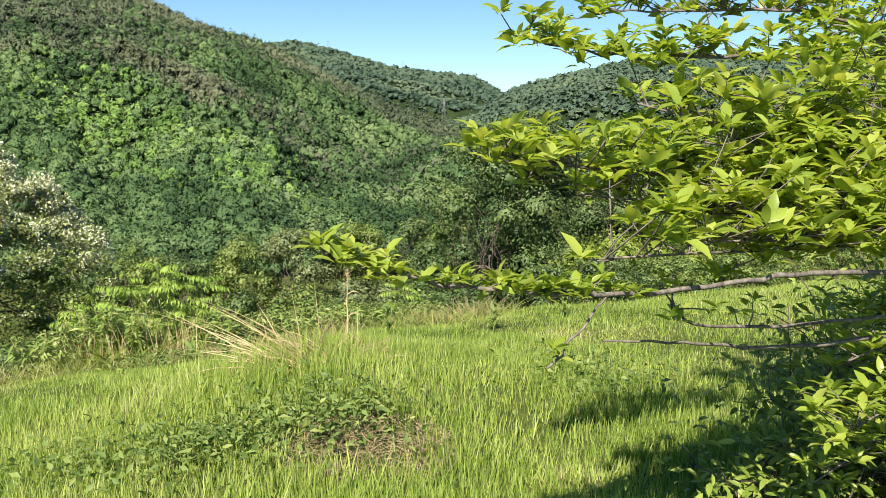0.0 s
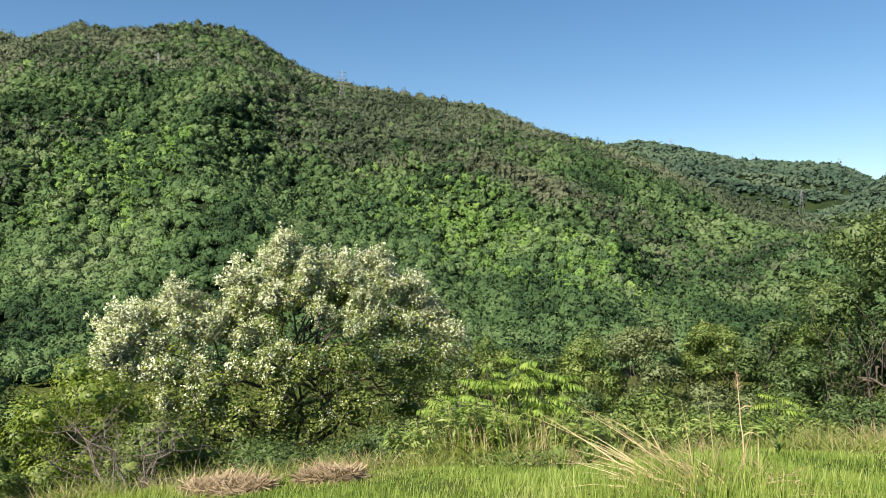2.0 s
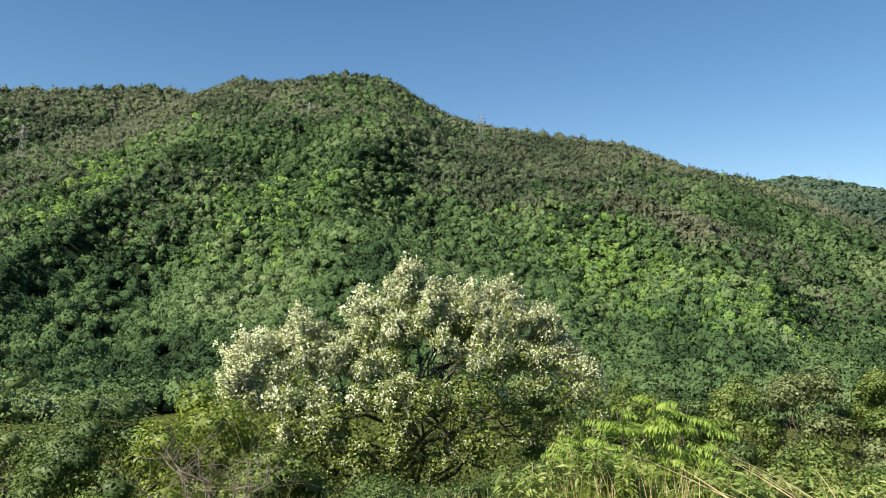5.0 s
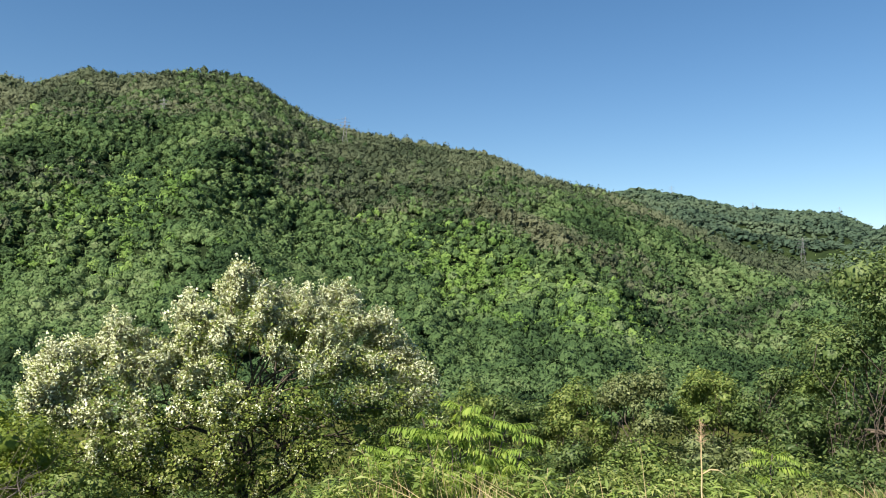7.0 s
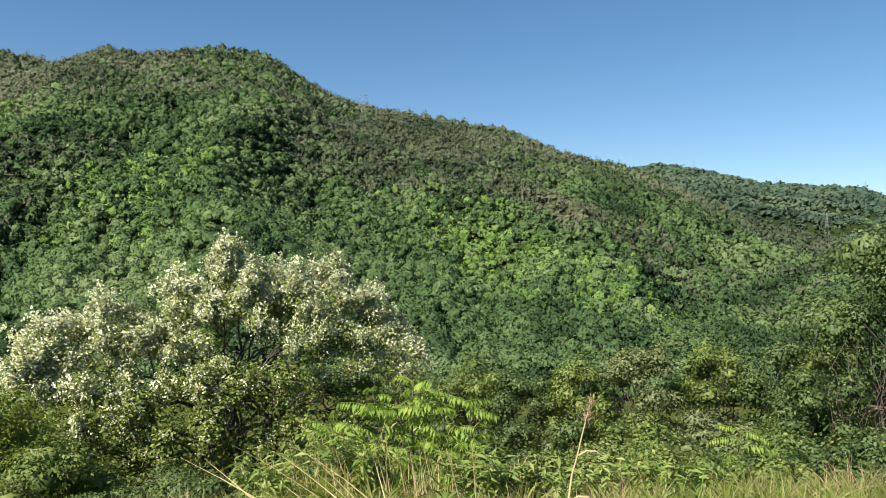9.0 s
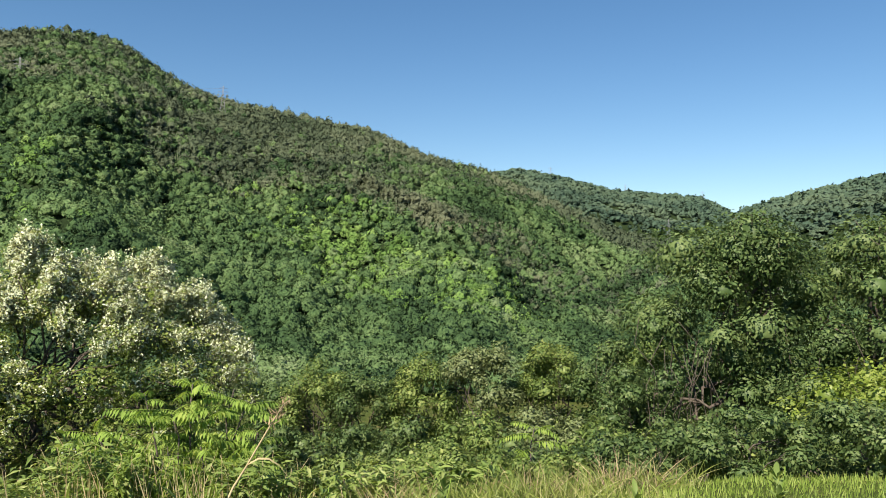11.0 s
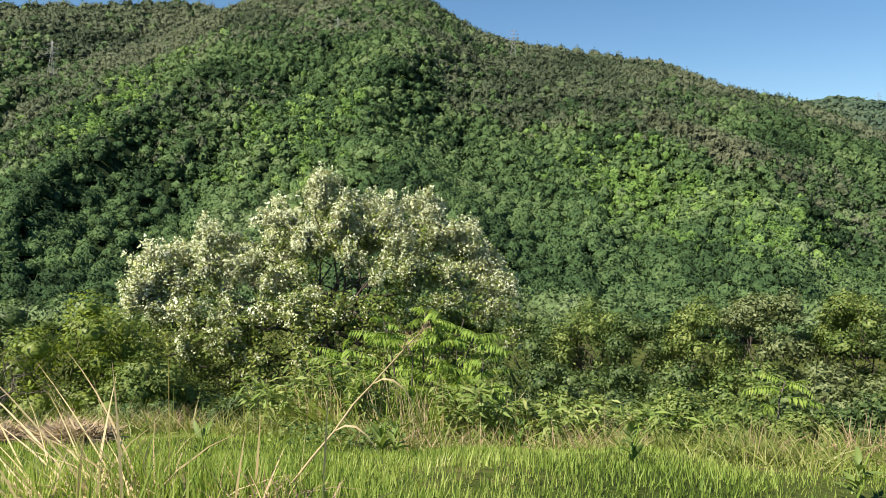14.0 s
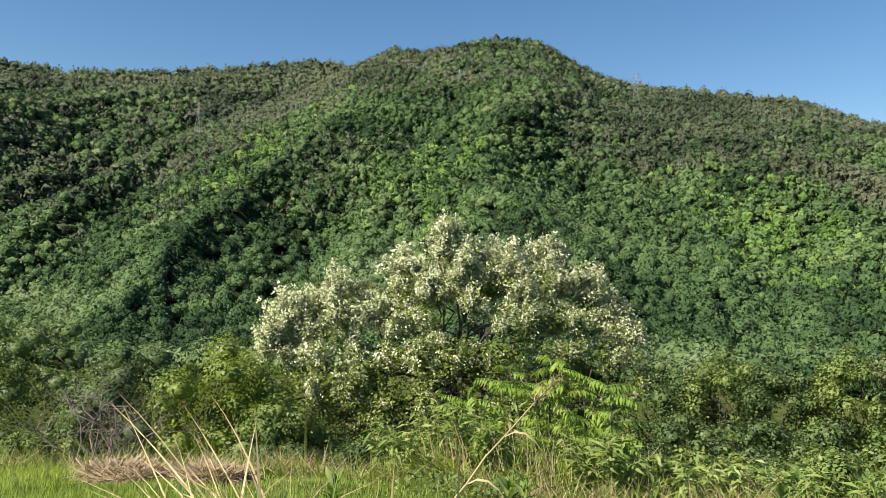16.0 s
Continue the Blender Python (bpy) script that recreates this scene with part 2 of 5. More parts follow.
def tube(points, radii, sides=6, twist=0.0):
    """A tapered tube along points, closed at the end."""
    p = np.asarray(points, float)
    r = np.interp(np.linspace(0, 1, len(p)), np.linspace(0, 1, len(radii)), radii)
    d = np.gradient(p, axis=0)
    d /= np.linalg.norm(d, axis=1, keepdims=True) + 1e-9
    ref = np.array([0.3, 0.2, 1.0]) if abs(d[:, 2]).mean() < 0.8 else np.array([1.0, 0.2, 0.1])
    x = np.cross(d, ref)
    x /= np.linalg.norm(x, axis=1, keepdims=True) + 1e-9
    y = np.cross(d, x)
    a = np.linspace(0, 2 * math.pi, sides, endpoint=False) + twist
    v = p[:, None] + r[:, None, None] * (np.cos(a)[None, :, None] * x[:, None] + np.sin(a)[None, :, None] * y[:, None])
    f = []
    for i in range(len(p) - 1):
        for j in range(sides):
            q = (j + 1) % sides
            a0, a1, b0, b1 = i * sides + j, i * sides + q, (i + 1) * sides + j, (i + 1) * sides + q
            f += [(a0, a1, b1), (a0, b1, b0)]
    e = (len(p) - 1) * sides
    f += [(e, e + j, e + j + 1) for j in range(1, sides - 1)]
    return v.reshape(-1, 3), np.array(f)


def bend(a, b, sag, rng, wobble=0.05, n=7):
    """A curved line from a to b that rises by sag in the middle, with small wobbles."""
    a, b = np.asarray(a, float), np.asarray(b, float)
    s = np.linspace(0, 1, n)[:, None]
    p = a + (b - a) * s
    p[:, 2] += sag * 4 * (s * (1 - s))[:, 0]
    length = np.linalg.norm(b - a)
    p[1:-1] += rng.normal(size=(n - 2, 3)) * wobble * length
    return p


# ---- the ground ----
EDGE_X = [-60, -20, -12, -8, -7, -5.2, -4.2, -3.0, -1.7, -0.5, 1.4, 5.0, 10.0, 20.0, 60.0]
EDGE_Y = [-20, -1.0, 3.5, 6.3, 7.2, 8.3, 9.2, 9.8, 10.1, 10.3, 10.8, 12.8, 17.5, 26.0, 50.0]


def ground_z(x, y):
    """Height of the ground: a meadow that falls off ahead, its edge, the bank and the valley floor."""
    x, y = np.asarray(x, float), np.asarray(y, float)
    e = y - np.interp(x, EDGE_X, EDGE_Y)
    yy = np.clip(np.minimum(y, np.interp(x, EDGE_X, EDGE_Y)) - 5, 0, 9)
    z = -0.1 - np.interp(x, [-3, 1], [0.033, 0.012]) * yy ** 2 + 0.116 * np.clip(x + 1.2, -13, 0) + 0.06 * np.clip(x + 4, -8, 0) + 0.08 * np.clip(x - 1, 0, 5)
    z = z + 0.03 * np.sin(x * 1.7 + 0.6) * np.sin(y * 1.3) + 0.02 * np.sin(x * 4.1) * np.cos(y * 3.3)
    z = z + 0.03 * np.clip(-y, 0, 60) + 0.26 * np.exp(-(x + 1.1) ** 2 / 2.5 - (y - 5.6) ** 2 / 1.5)
    b = np.clip(e, 0, None)
    drop = np.where(b < 30, 0.24 * b + 0.12 * (b - 1.5 + 1.5 * np.exp(-b / 1.5)), 0)
    full = 0.24 * 30 + 0.12 * 28.5 + np.clip(b - 30, 0, 60) * 0.30
    return z - np.where(b < 30, drop, full)


def build_ground():
    rad = np.concatenate([np.arange(0.3, 20, 0.3), np.geomspace(20, 4500, 60)])
    ang = np.linspace(0, 2 * math.pi, 240, endpoint=False)
    R, A = np.meshgrid(rad, ang, indexing="ij")
    x, y = R * np.sin(A), 4 + R * np.cos(A)
    v = np.stack([x, y, ground_z(x, y)], 2).reshape(-1, 3)
    v = np.vstack([v, [[0, 4, float(ground_z(0, 4))]]])
    n, f = len(ang), []
    i, j = np.meshgrid(np.arange(len(rad) - 1), np.arange(n), indexing="ij")
    q = (j + 1) % n
    a0, a1, b0, b1 = i * n + j, i * n + q, (i + 1) * n + j, (i + 1) * n + q
    f = np.concatenate([np.stack([a0, b0, b1], 2).reshape(-1, 3), np.stack([a0, b1, a1], 2).reshape(-1, 3)])
    c = len(v) - 1
    f = np.vstack([f, [(c, k, (k + 1) % n) for k in range(n)]])
    single("ground", (v, f), M_SOIL, "uneven meadow ground of soil and short grass falling to a valley", "ground", "structure", smooth=True)


build_ground()


# ---- the hills across the valley ----
def hill(name, label, az, el, near, far, low, eye=1.4, gully=12.0, waves=9, power=1.0, seed=3, apex=40):
    """A hillside seen over az (degrees to the left), whose ridge at the distance far stands el degrees over the eye. Returns its height and range."""
    az, el = np.array(az, float), np.array(el, float)

    def height(a, s):
        """a: degrees, s: 0 at the foot, 1 on the ridge, up to 1.3 behind it."""
        ridge = np.tan(np.radians(np.interp(a, az, el))) * far + eye - 6
        foot = low
        u = np.clip(s, 0, 1)
        w = np.radians(a)
        fan = (a - apex) / (1.45 - np.clip(s, 0, 1)) / 26.0
        fan = fan + 0.12 * np.sin(s * 7 + a * 0.13 + seed)
        fold = 1.1 - 2.2 * np.abs(np.sin(fan * waves * 0.5 + seed)) ** 0.8
        fold = fold + 0.5 * (0.6 - 1.4 * np.abs(np.sin(fan * waves * 1.37 + 2 * seed + s * 1.2)))
        fold = fold + 0.35 * np.sin(s * 9 + w * 11)
        z = foot + (ridge - foot) * u ** power + gully * fold * np.sin(math.pi * u) ** 0.9 * np.clip(1.1 - 1.3 * u, 0.06, 1.1)
        return z - np.clip(s - 1, 0, 1) * (ridge - foot) * 0.9

    aa = np.linspace(az[0], az[-1], 150)
    ss = np.linspace(0, 1.3, 60)
    A, S = np.meshgrid(aa, ss, indexing="ij")
    r = near + (far - near) * S
    w = np.radians(A)
    v = np.stack([-np.sin(w) * r, np.cos(w) * r, height(A, S)], 2).reshape(-1, 3)
    i, j = np.meshgrid(np.arange(149), np.arange(59), indexing="ij")
    a0 = i * 60 + j
    f = np.stack([a0, a0 + 60, a0 + 61, a0 + 1], 2).reshape(-1, 4)
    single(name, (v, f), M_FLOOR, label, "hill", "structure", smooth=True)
    return height


SHARD = ([(-0.5, -0.4, 0), (0.55, -0.3, 0.08), (0.0, 0.55, 0.0)], [(0, 1, 2)])


def crown_template(rng, shards, core=1.0, flat=0.8, size=0.16, spike=0.0, sides=8, rings=(-0.75, -0.3, 0.12, 0.5, 0.82), lobes=10):
    """A small tree crown about one across: a lobed body and leafy shards on its shell. Returns verts, faces and rounded normals."""
    lumps = rng.normal(size=(lobes, 3))
    lumps[:, 2] = np.abs(lumps[:, 2]) * 0.9 - 0.1
    lumps = unit(lumps)

    def shell(d):
        near = (d @ lumps.T).max(1)
        return 0.5 * (0.62 + 0.46 * np.clip((near - 0.68) / 0.32, 0, 1) ** 0.8)

    def rounded(d):
        """Away from the middle of the lobe that a direction belongs to."""
        return unit(d * 0.5 - 0.26 * lumps[(d @ lumps.T).argmax(1)])

    dirs = []
    for k, h in enumerate(rings):
        for q in range(sides):
            t = 2 * math.pi * (q + 0.5 * (k % 2)) / sides
            c = math.sqrt(1 - h * h)
            dirs.append((c * math.cos(t), c * math.sin(t), h))
    dirs.append((0, 0, 1))
    dirs = np.array(dirs)
    v = dirs * (shell(dirs) * core * 0.92 * rng.uniform(0.8, 1.1, len(dirs)))[:, None] * np.array([1, 1, flat])
    nv = unit(rounded(dirs) + 0.8 * dirs + 0.15 * rng.normal(size=dirs.shape))
    f = []
    for k in range(len(rings) - 1):
        for q in range(sides):
            w = (q + 1) % sides
            a0, a1, b0, b1 = k * sides + q, k * sides + w, (k + 1) * sides + q, (k + 1) * sides + w
            f += [(a0, a1, b1), (a0, b1, b0)]
    top = (len(rings) - 1) * sides
    f += [(top + q, top + (q + 1) % sides, len(dirs) - 1) for q in range(sides)]
    if shards:
        d = rng.normal(size=(shards, 3))
        d[:, 2] = np.abs(d[:, 2]) - 0.2
        d = unit(d)
        p = d * (shell(d) * rng.uniform(0.88, 1.14, shards))[:, None] * np.array([1, 1, flat])
        n = rounded(d) + rng.normal(size=d.shape) * 0.45 + np.array([0, 0, 0.25])
        card = scatter(SHARD, p, basis(n, rng), size * rng.uniform(0.55, 1.35, shards))
        v, f = join_np([(v, np.array(f)), card])
        nv = np.vstack([nv, np.repeat(unit(rounded(d) + 0.7 * d + 0.24 * rng.normal(size=d.shape)), 3, 0)])
    else:
        f = np.array(f)
    if spike:
        v[:, :2] *= 1 - spike * np.clip(v[:, 2:3] + 0.25, 0, 0.8)
        v[:, 2] *= 1 + spike
    return v, f, nv


def woods(name, label, material, height, az0, az1, near, far, s0, s1, size, slope, rng, keep, templates, stretch=1.15, pack=0.40, coarse=None, reach=400, dome=0.0):
    """Crowns over a hillside, one object. keep(x, y, s, a) gives the share of places that carry this kind of tree."""
    r0, r1 = near + (far - near) * s0, near + (far - near) * s1
    grid = np.linspace(r0, r1, 400)
    share = grid / (size + slope * grid) ** 2 / pack
    total = np.cumsum(share) * (grid[1] - grid[0]) * radians(az1 - az0)
    n = int(total[-1])
    a = rng.uniform(az0, az1, n)
    r = np.interp(rng.uniform(0, total[-1], n), total, grid)
    s = (r - near) / (far - near)
    w = np.radians(a)
    x, y = -np.sin(w) * r, np.cos(w) * r
    ok = rng.uniform(size=n) < keep(x, y, s, a)
    x, y, s, a, r = x[ok], y[ok], s[ok], a[ok], r[ok]
    z = np.maximum(height(a, s), ground_z(x, y))
    d = 1.14 * (size + slope * r) * rng.uniform(0.5, 1.45, len(x))
    p = np.stack([x, y, z + d * 0.35], 1)
    spin = rng.uniform(0, 2 * math.pi, len(x))
    turns = np.zeros((len(x), 3, 3))
    turns[:, 0, 0], turns[:, 0, 1], turns[:, 1, 0], turns[:, 1, 1], turns[:, 2, 2] = np.cos(spin), -np.sin(spin), np.sin(spin), np.cos(spin), 1
    which = rng.integers(0, 60, len(x))
    pieces, shade = [], []
    for group, near_by in ((templates, r < reach), (coarse or templates, r >= reach)):
        for i, t in enumerate(group):
            m = (which % len(group) == i) & near_by
            if m.any():
                out = unit(t[2] + [0, 0, dome])
                shade.append(np.einsum("nij,kj->nki", turns[m], out).reshape(-1, 3))
                pieces.append(scatter(t[:2], p[m], turns[m], np.stack([d[m], d[m], d[m] * stretch * rng.uniform(0.85, 1.2, m.sum())], 1)))
    return single(name, join_np(pieces), material, label, "woods", "stuff", normals=np.concatenate(shade))


def patchy(x, y, scale, phase):
    """A soft pattern of patches between 0 and 1."""
    q = np.sin(x / scale + phase) + np.sin(y / scale * 1.3 + 2 * phase) + np.sin((x + y) / scale * 0.7 + 3 * phase) + 0.7 * np.sin((x - 0.6 * y) / scale * 2.3 + phase)
    return 1 / (1 + np.exp(-2.2 * q))


def build_hills():
    rng = np.random.default_rng(5)
    # the steep hill that fills the view
    az = [-30, -20, -10, -4, 0, 4, 8, 12.9, 18, 22.3, 26.7, 31, 33.5, 36.1, 38.2, 40.4, 42.9, 44.4, 49, 51.5, 55.7, 59.9, 64.7, 71.4, 78, 90, 100]
    el = [-1, 0, 1.6, 2.4, 2.9, 4.1, 5.9, 8.2, 9.5, 11.2, 12.0, 12.5, 12.9, 13.7, 14.9, 16.1, 16.4, 16.3, 15.4, 15.5, 13.6, 11.0, 9.5, 6.2, 2.8, 0, -1]
    main = hill("hill_main", "steep wooded hillside across the valley", az, el, 250, 900, -36, gully=20, waves=8, power=1.05)
    broad = [crown_template(rng, 54, 0.95, 0.9, 0.125, 0.0, 7, (-0.4, 0.1, 0.55), 8) for _ in range(20)]
    broad_far = [crown_template(rng, 20, 0.95, 0.9, 0.18, 0.0, 5, (-0.3, 0.45), 6) for _ in range(16)]
    pine = [crown_template(rng, 20, 0.95, 0.9, 0.16, 0.22, 4, (-0.4, 0.45), 5) for _ in range(14)]
    small = [crown_template(rng, 4, 1.0, 0.9, 0.3, 0.2, 4, (-0.4, 0.45), 4) for _ in range(10)]

    def spot(a, s, a0, s0, wa, ws, tilt=0.0):
        return np.exp(-((a - a0) / wa) ** 2 - ((s - s0 - tilt * (a - a0)) / ws) ** 2)

    def young(x, y, s, a):
        """Drifts of pale young trees on the spurs."""
        q = spot(a, s, 23, 0.31, 6.5, 0.10, 0.012) + 0.8 * spot(a, s, 49, 0.34, 5, 0.10) + 0.9 * spot(a, s, 61, 0.62, 4, 0.16, -0.03) + 0.5 * spot(a, s, 12, 0.18, 4, 0.1)
        return np.clip(q * (0.55 + 0.6 * patchy(x, y, 17, 0.4)), 0, 0.9)

    def rusty(x, y, s, a):
        """A band of brownish pines."""
        return np.clip(1.1 * spot(a, s, 17, 0.42, 7, 0.06, 0.012), 0, 0.9)

    def piny(x, y, s, a):
        return np.clip(patchy(x, y, 60, 1.3) * 1.0 + (s - 0.5) * 2.3 - 0.42 - 0.5 * young(x, y, s, a) + rusty(x, y, s, a), 0.0, 0.97)

    woods("broadleaf_woods", "dense mid and deep green broadleaf woods on the hillside", M_BROAD, main, -16, 84, 250, 900, -0.06, 1.02, 5.2, 0.0034, rng,
          lambda x, y, s, a: (1 - piny(x, y, s, a)) * (1 - young(x, y, s, a)), broad, coarse=broad_far, dome=0.22)
    woods("young_woods", "pale yellow-green young broadleaf woods on the spurs", M_YOUNG, main, -16, 84, 250, 900, 0.0, 0.95, 4.4, 0.003, rng,
          lambda x, y, s, a: (1 - piny(x, y, s, a)) * young(x, y, s, a), broad, coarse=broad_far, dome=0.22)
    woods("pine_woods", "dull grey-green pine woods on the upper hillside", M_PINE, main, -16, 81, 250, 900, 0.1, 1.02, 4.4, 0.004, rng, lambda x, y, s, a: piny(x, y, s, a) * (1 - rusty(x, y, s, a)), pine, 1.1, dome=0.75)
    woods("brown_pine_woods", "brownish pine woods on the shoulder of the hill", M_BROWNPINE, main, -5, 40, 250, 900, 0.1, 0.8, 4.4, 0.004, rng, lambda x, y, s, a: piny(x, y, s, a) * rusty(x, y, s, a), pine, 1.1, dome=0.75)
    # the dark mountain behind its shoulder
    back = hill("hill_back", "dark wooded mountain behind the hill", [40, 48, 57.4, 67.1, 74.4, 78.3, 95], [10, 13, 14.3, 12.8, 12.0, 12.2, 11], 520, 1300, -10, gully=30, waves=10, seed=8)
    def leafy_back(x, y, s, a):
        return np.clip(0.75 * patchy(x, y, 75, 0.9) + 0.8 - 1.5 * s, 0.05, 0.95)

    woods("back_woods", "grey-green pine woods on the mountain behind", M_PINE, back, 48, 84, 520, 1300, 0.05, 1.03, 6.5, 0.0045, rng, lambda x, y, s, a: 1 - leafy_back(x, y, s, a), pine, 1.05, dome=0.75)
    woods("back_woods.001", "green broadleaf woods on the mountain behind", M_BROAD, back, 48, 84, 520, 1300, 0.0, 1.03, 7.0, 0.0045, rng, leafy_back, broad_far, dome=0.2)
    # far ridges on either side of the col at the valley's head
    far1 = hill("hill_far", "far wooded ridge under haze-tinted woods", [-12, -4.6, -4.3, -2, 1.7, 4.7, 8.3, 11.2, 12.9, 18, 30], [3.5, 4.6, 5.1, 6.3, 6.6, 7.0, 8.0, 8.5, 8.2, 8, 8], 900, 2000, -20, gully=40, waves=14, seed=5)
    woods("far_woods", "far woods on the ridge by the col", M_HAZEWOOD, far1, -9, 20, 900, 2000, 0.5, 1.02, 7.0, 0.0040, rng, lambda x, y, s, a: 0.97 + 0 * s, small, 0.75, dome=0.9)
    far2 = hill("hill_far_2", "far wooded ridge beyond the valley", [-60, -30, -20.6, -18, -12.6, -8.6, -6, -4.4, -3, 4], [6, 7.5, 7.3, 7.7, 7.2, 6.3, 5.7, 5.0, 4.2, 2], 500, 1700, -20, gully=30, waves=12, seed=2)
    woods("far_woods.001", "far woods on the low ridge beyond the valley", M_HAZEWOOD, far2, -34, 2, 500, 1700, 0.25, 1.02, 7.0, 0.0045, rng, lambda x, y, s, a: 0.97 + 0 * s, small, 0.75, dome=0.9)


build_hills()


# ---- plants: common tools ----
PLUM_LEAF = ([(0, 0, 0), (0.3, 0.17, 0.05), (0.3, 0, 0.0), (0.3, -0.17, 0.05), (0.65, 0.16, 0.0), (0.65, 0, -0.06), (0.65, -0.16, 0.0), (1, 0, -0.2)],
             [(0, 2, 1), (0, 3, 2), (1, 2, 5), (1, 5, 4), (2, 3, 6), (2, 6, 5), (4, 5, 7), (5, 6, 7)])


def balls(rng, middle, wide, deep, high, count, r, flat=0.8):
    """Leafy clumps that fill the upper shell of an egg-shaped crown: rows of x, y, z, radius, height share."""
    out = []
    for _ in range(count):
        d = rng.normal(size=3)
        d /= np.linalg.norm(d)
        d[2] = abs(d[2]) * 1.1 - 0.45
        q = rng.uniform(0.55, 0.95)
        out.append((middle[0] + d[0] * q * wide / 2, middle[1] + d[1] * q * deep / 2, middle[2] + d[2] * q * high / 2, r * rng.uniform(0.7, 1.3), flat))
    return np.array(out)


def cores(clumps, rng, share=0.8):
    """A closed lumpy body inside each clump, against which its leaves stand."""
    t = crown_template(rng, 0, 1.0, 1.0, 0.1, 0.0, 7, (-0.6, 0.0, 0.55))
    n = len(clumps)
    q = clumps[:, 3] * 2 * share
    middle = np.repeat(clumps[:, :3], len(t[0]), 0)
    turns = basis(np.array([[0, 0, 1.0]]) + rng.normal(size=(n, 3)) * 0.2, rng)
    v, f = scatter(t[:2], clumps[:, :3], turns, np.stack([q, q, q * clumps[:, 4]], 1))
    return v, f, unit(v - middle)


def leafy(clumps, count, size, rng, template=SPRIG, up=0.5, inner=0.62):
    """Leaves over the shells of clumps, thinner on their undersides."""
    w = clumps[:, 3] ** 2
    pick = rng.choice(len(clumps), count, p=w / w.sum())
    c = clumps[pick]
    d = unit(rng.normal(size=(count, 3)) + [0, 0, 0.25])
    lump = 1 + 0.22 * np.sin(d[:, 0] * 6 + pick) * np.sin(d[:, 1] * 6 + 2 * pick) + 0.16 * np.sin(d[:, 2] * 7 + 3 * pick)
    q = (inner + (1.06 - inner) * rng.uniform(size=count) ** 0.5) * lump
    q = np.where(rng.uniform(size=count) < 0.06, q * rng.uniform(1.05, 1.3, count), q)
    off = d * (q * c[:, 3])[:, None]
    off[:, 2] *= c[:, 4]
    n = d * 0.7 + rng.normal(size=d.shape) * 0.4 + np.array([0, 0, up])
    spin = d + rng.normal(size=d.shape) * 0.6 + np.array([0, 0, -0.35])
    v, f = scatter(template, c[:, :3] + off, basis(n, rng, spin), size * rng.uniform(0.6, 1.35, count))
    return v, f, np.repeat(unit(d + 0.3 * unit(n) - [0, 0, 0.12]), len(template[0]), 0)


def tree(name, label, category, base, fork, clumps, material, leaves, size, rng, radius=0.12, bark=None, group="", template=SPRIG, limbs=10, solid=0.5, body=0):
    """A tree or shrub: trunk, limbs to its clumps with twigs, and a crown of leaves."""
    bark = bark or M_BARK
    root = thing(name, base, label, category, group)
    b, k = np.array(base, float), np.array(fork, float)
    stem = bend(b - [0, 0, 0.15], k, 0, rng, 0.03, 6)
    part("trunk", tube(stem, [radius, radius * 0.55], 8), bark, root, smooth=True)
    order = np.argsort(-clumps[:, 3])[:limbs]
    for i in order:
        c = clumps[i]
        start = stem[int(rng.integers(2, 6))]
        line = bend(start, c[:3], 0.06 * np.linalg.norm(c[:3] - start), rng, 0.05, 7)
        pieces = [tube(line, [radius * 0.45, radius * 0.12], 5)]
        for _ in range(5):
            d = rng.normal(size=3)
            d[2] = abs(d[2])
            d *= c[3] * 0.9 / np.linalg.norm(d)
            j = int(rng.integers(3, 7))
            pieces.append(tube(bend(line[j], c[:3] + d, 0, rng, 0.06, 5), [radius * 0.14, radius * 0.04], 4))
        part("limb", join_np(pieces), bark, root, smooth=True)
    foliage = leafy(clumps, leaves, size, rng, template)
    inside = cores(clumps[body:], rng, solid)
    crown = part("crown", join_np([inside[:2], foliage[:2]]), material, root, normals=np.concatenate([inside[2], foliage[2]]))
    return root, crown


def shrub(name, label, x, y, top, wide, material, leaves, size, rng, deep=None, count=11, radius=0.07, group="", foot=None):
    """A rounded bush standing on the ground, its top at the height top."""
    z = float(ground_z(x, y)) if foot is None else foot
    high = top - z
    deep = deep or wide
    mid = (x, y, z + high * 0.58)
    c = balls(rng, mid, wide, deep, high * 0.85, count, min(wide, high) * 0.17)
    low = balls(rng, (x, y, z + high * 0.3), wide * 0.95, deep * 0.95, high * 0.5, count * 2 // 3, min(wide, high) * 0.15)
    c = np.vstack([c, low])
    c[:, 2] = z + (c[:, 2] - z) * (top - z) / ((c[:, 2] + c[:, 3] * 0.85).max() - z)
    return tree(name, label, "shrub", (x, y, z), (x, y, z + high * 0.45), c, material, leaves, size, rng, radius, group=group, limbs=8, solid=0.58)


# ---- the flowering locust ----
def raceme_template(rng, florets=9):
    """A hanging flower cluster one long: small petals round a drooping axis, dense at its top."""
    at = np.linspace(0.05, 0.95, florets)
    p = np.stack([at, rng.normal(size=florets) * 0.13 * (1.1 - at), rng.normal(size=florets) * 0.13 * (1.1 - at)], 1)
    return scatter(SPRIG, p, basis(rng.normal(size=(florets, 3)), rng), 0.37 * (1.15 - 0.55 * at))


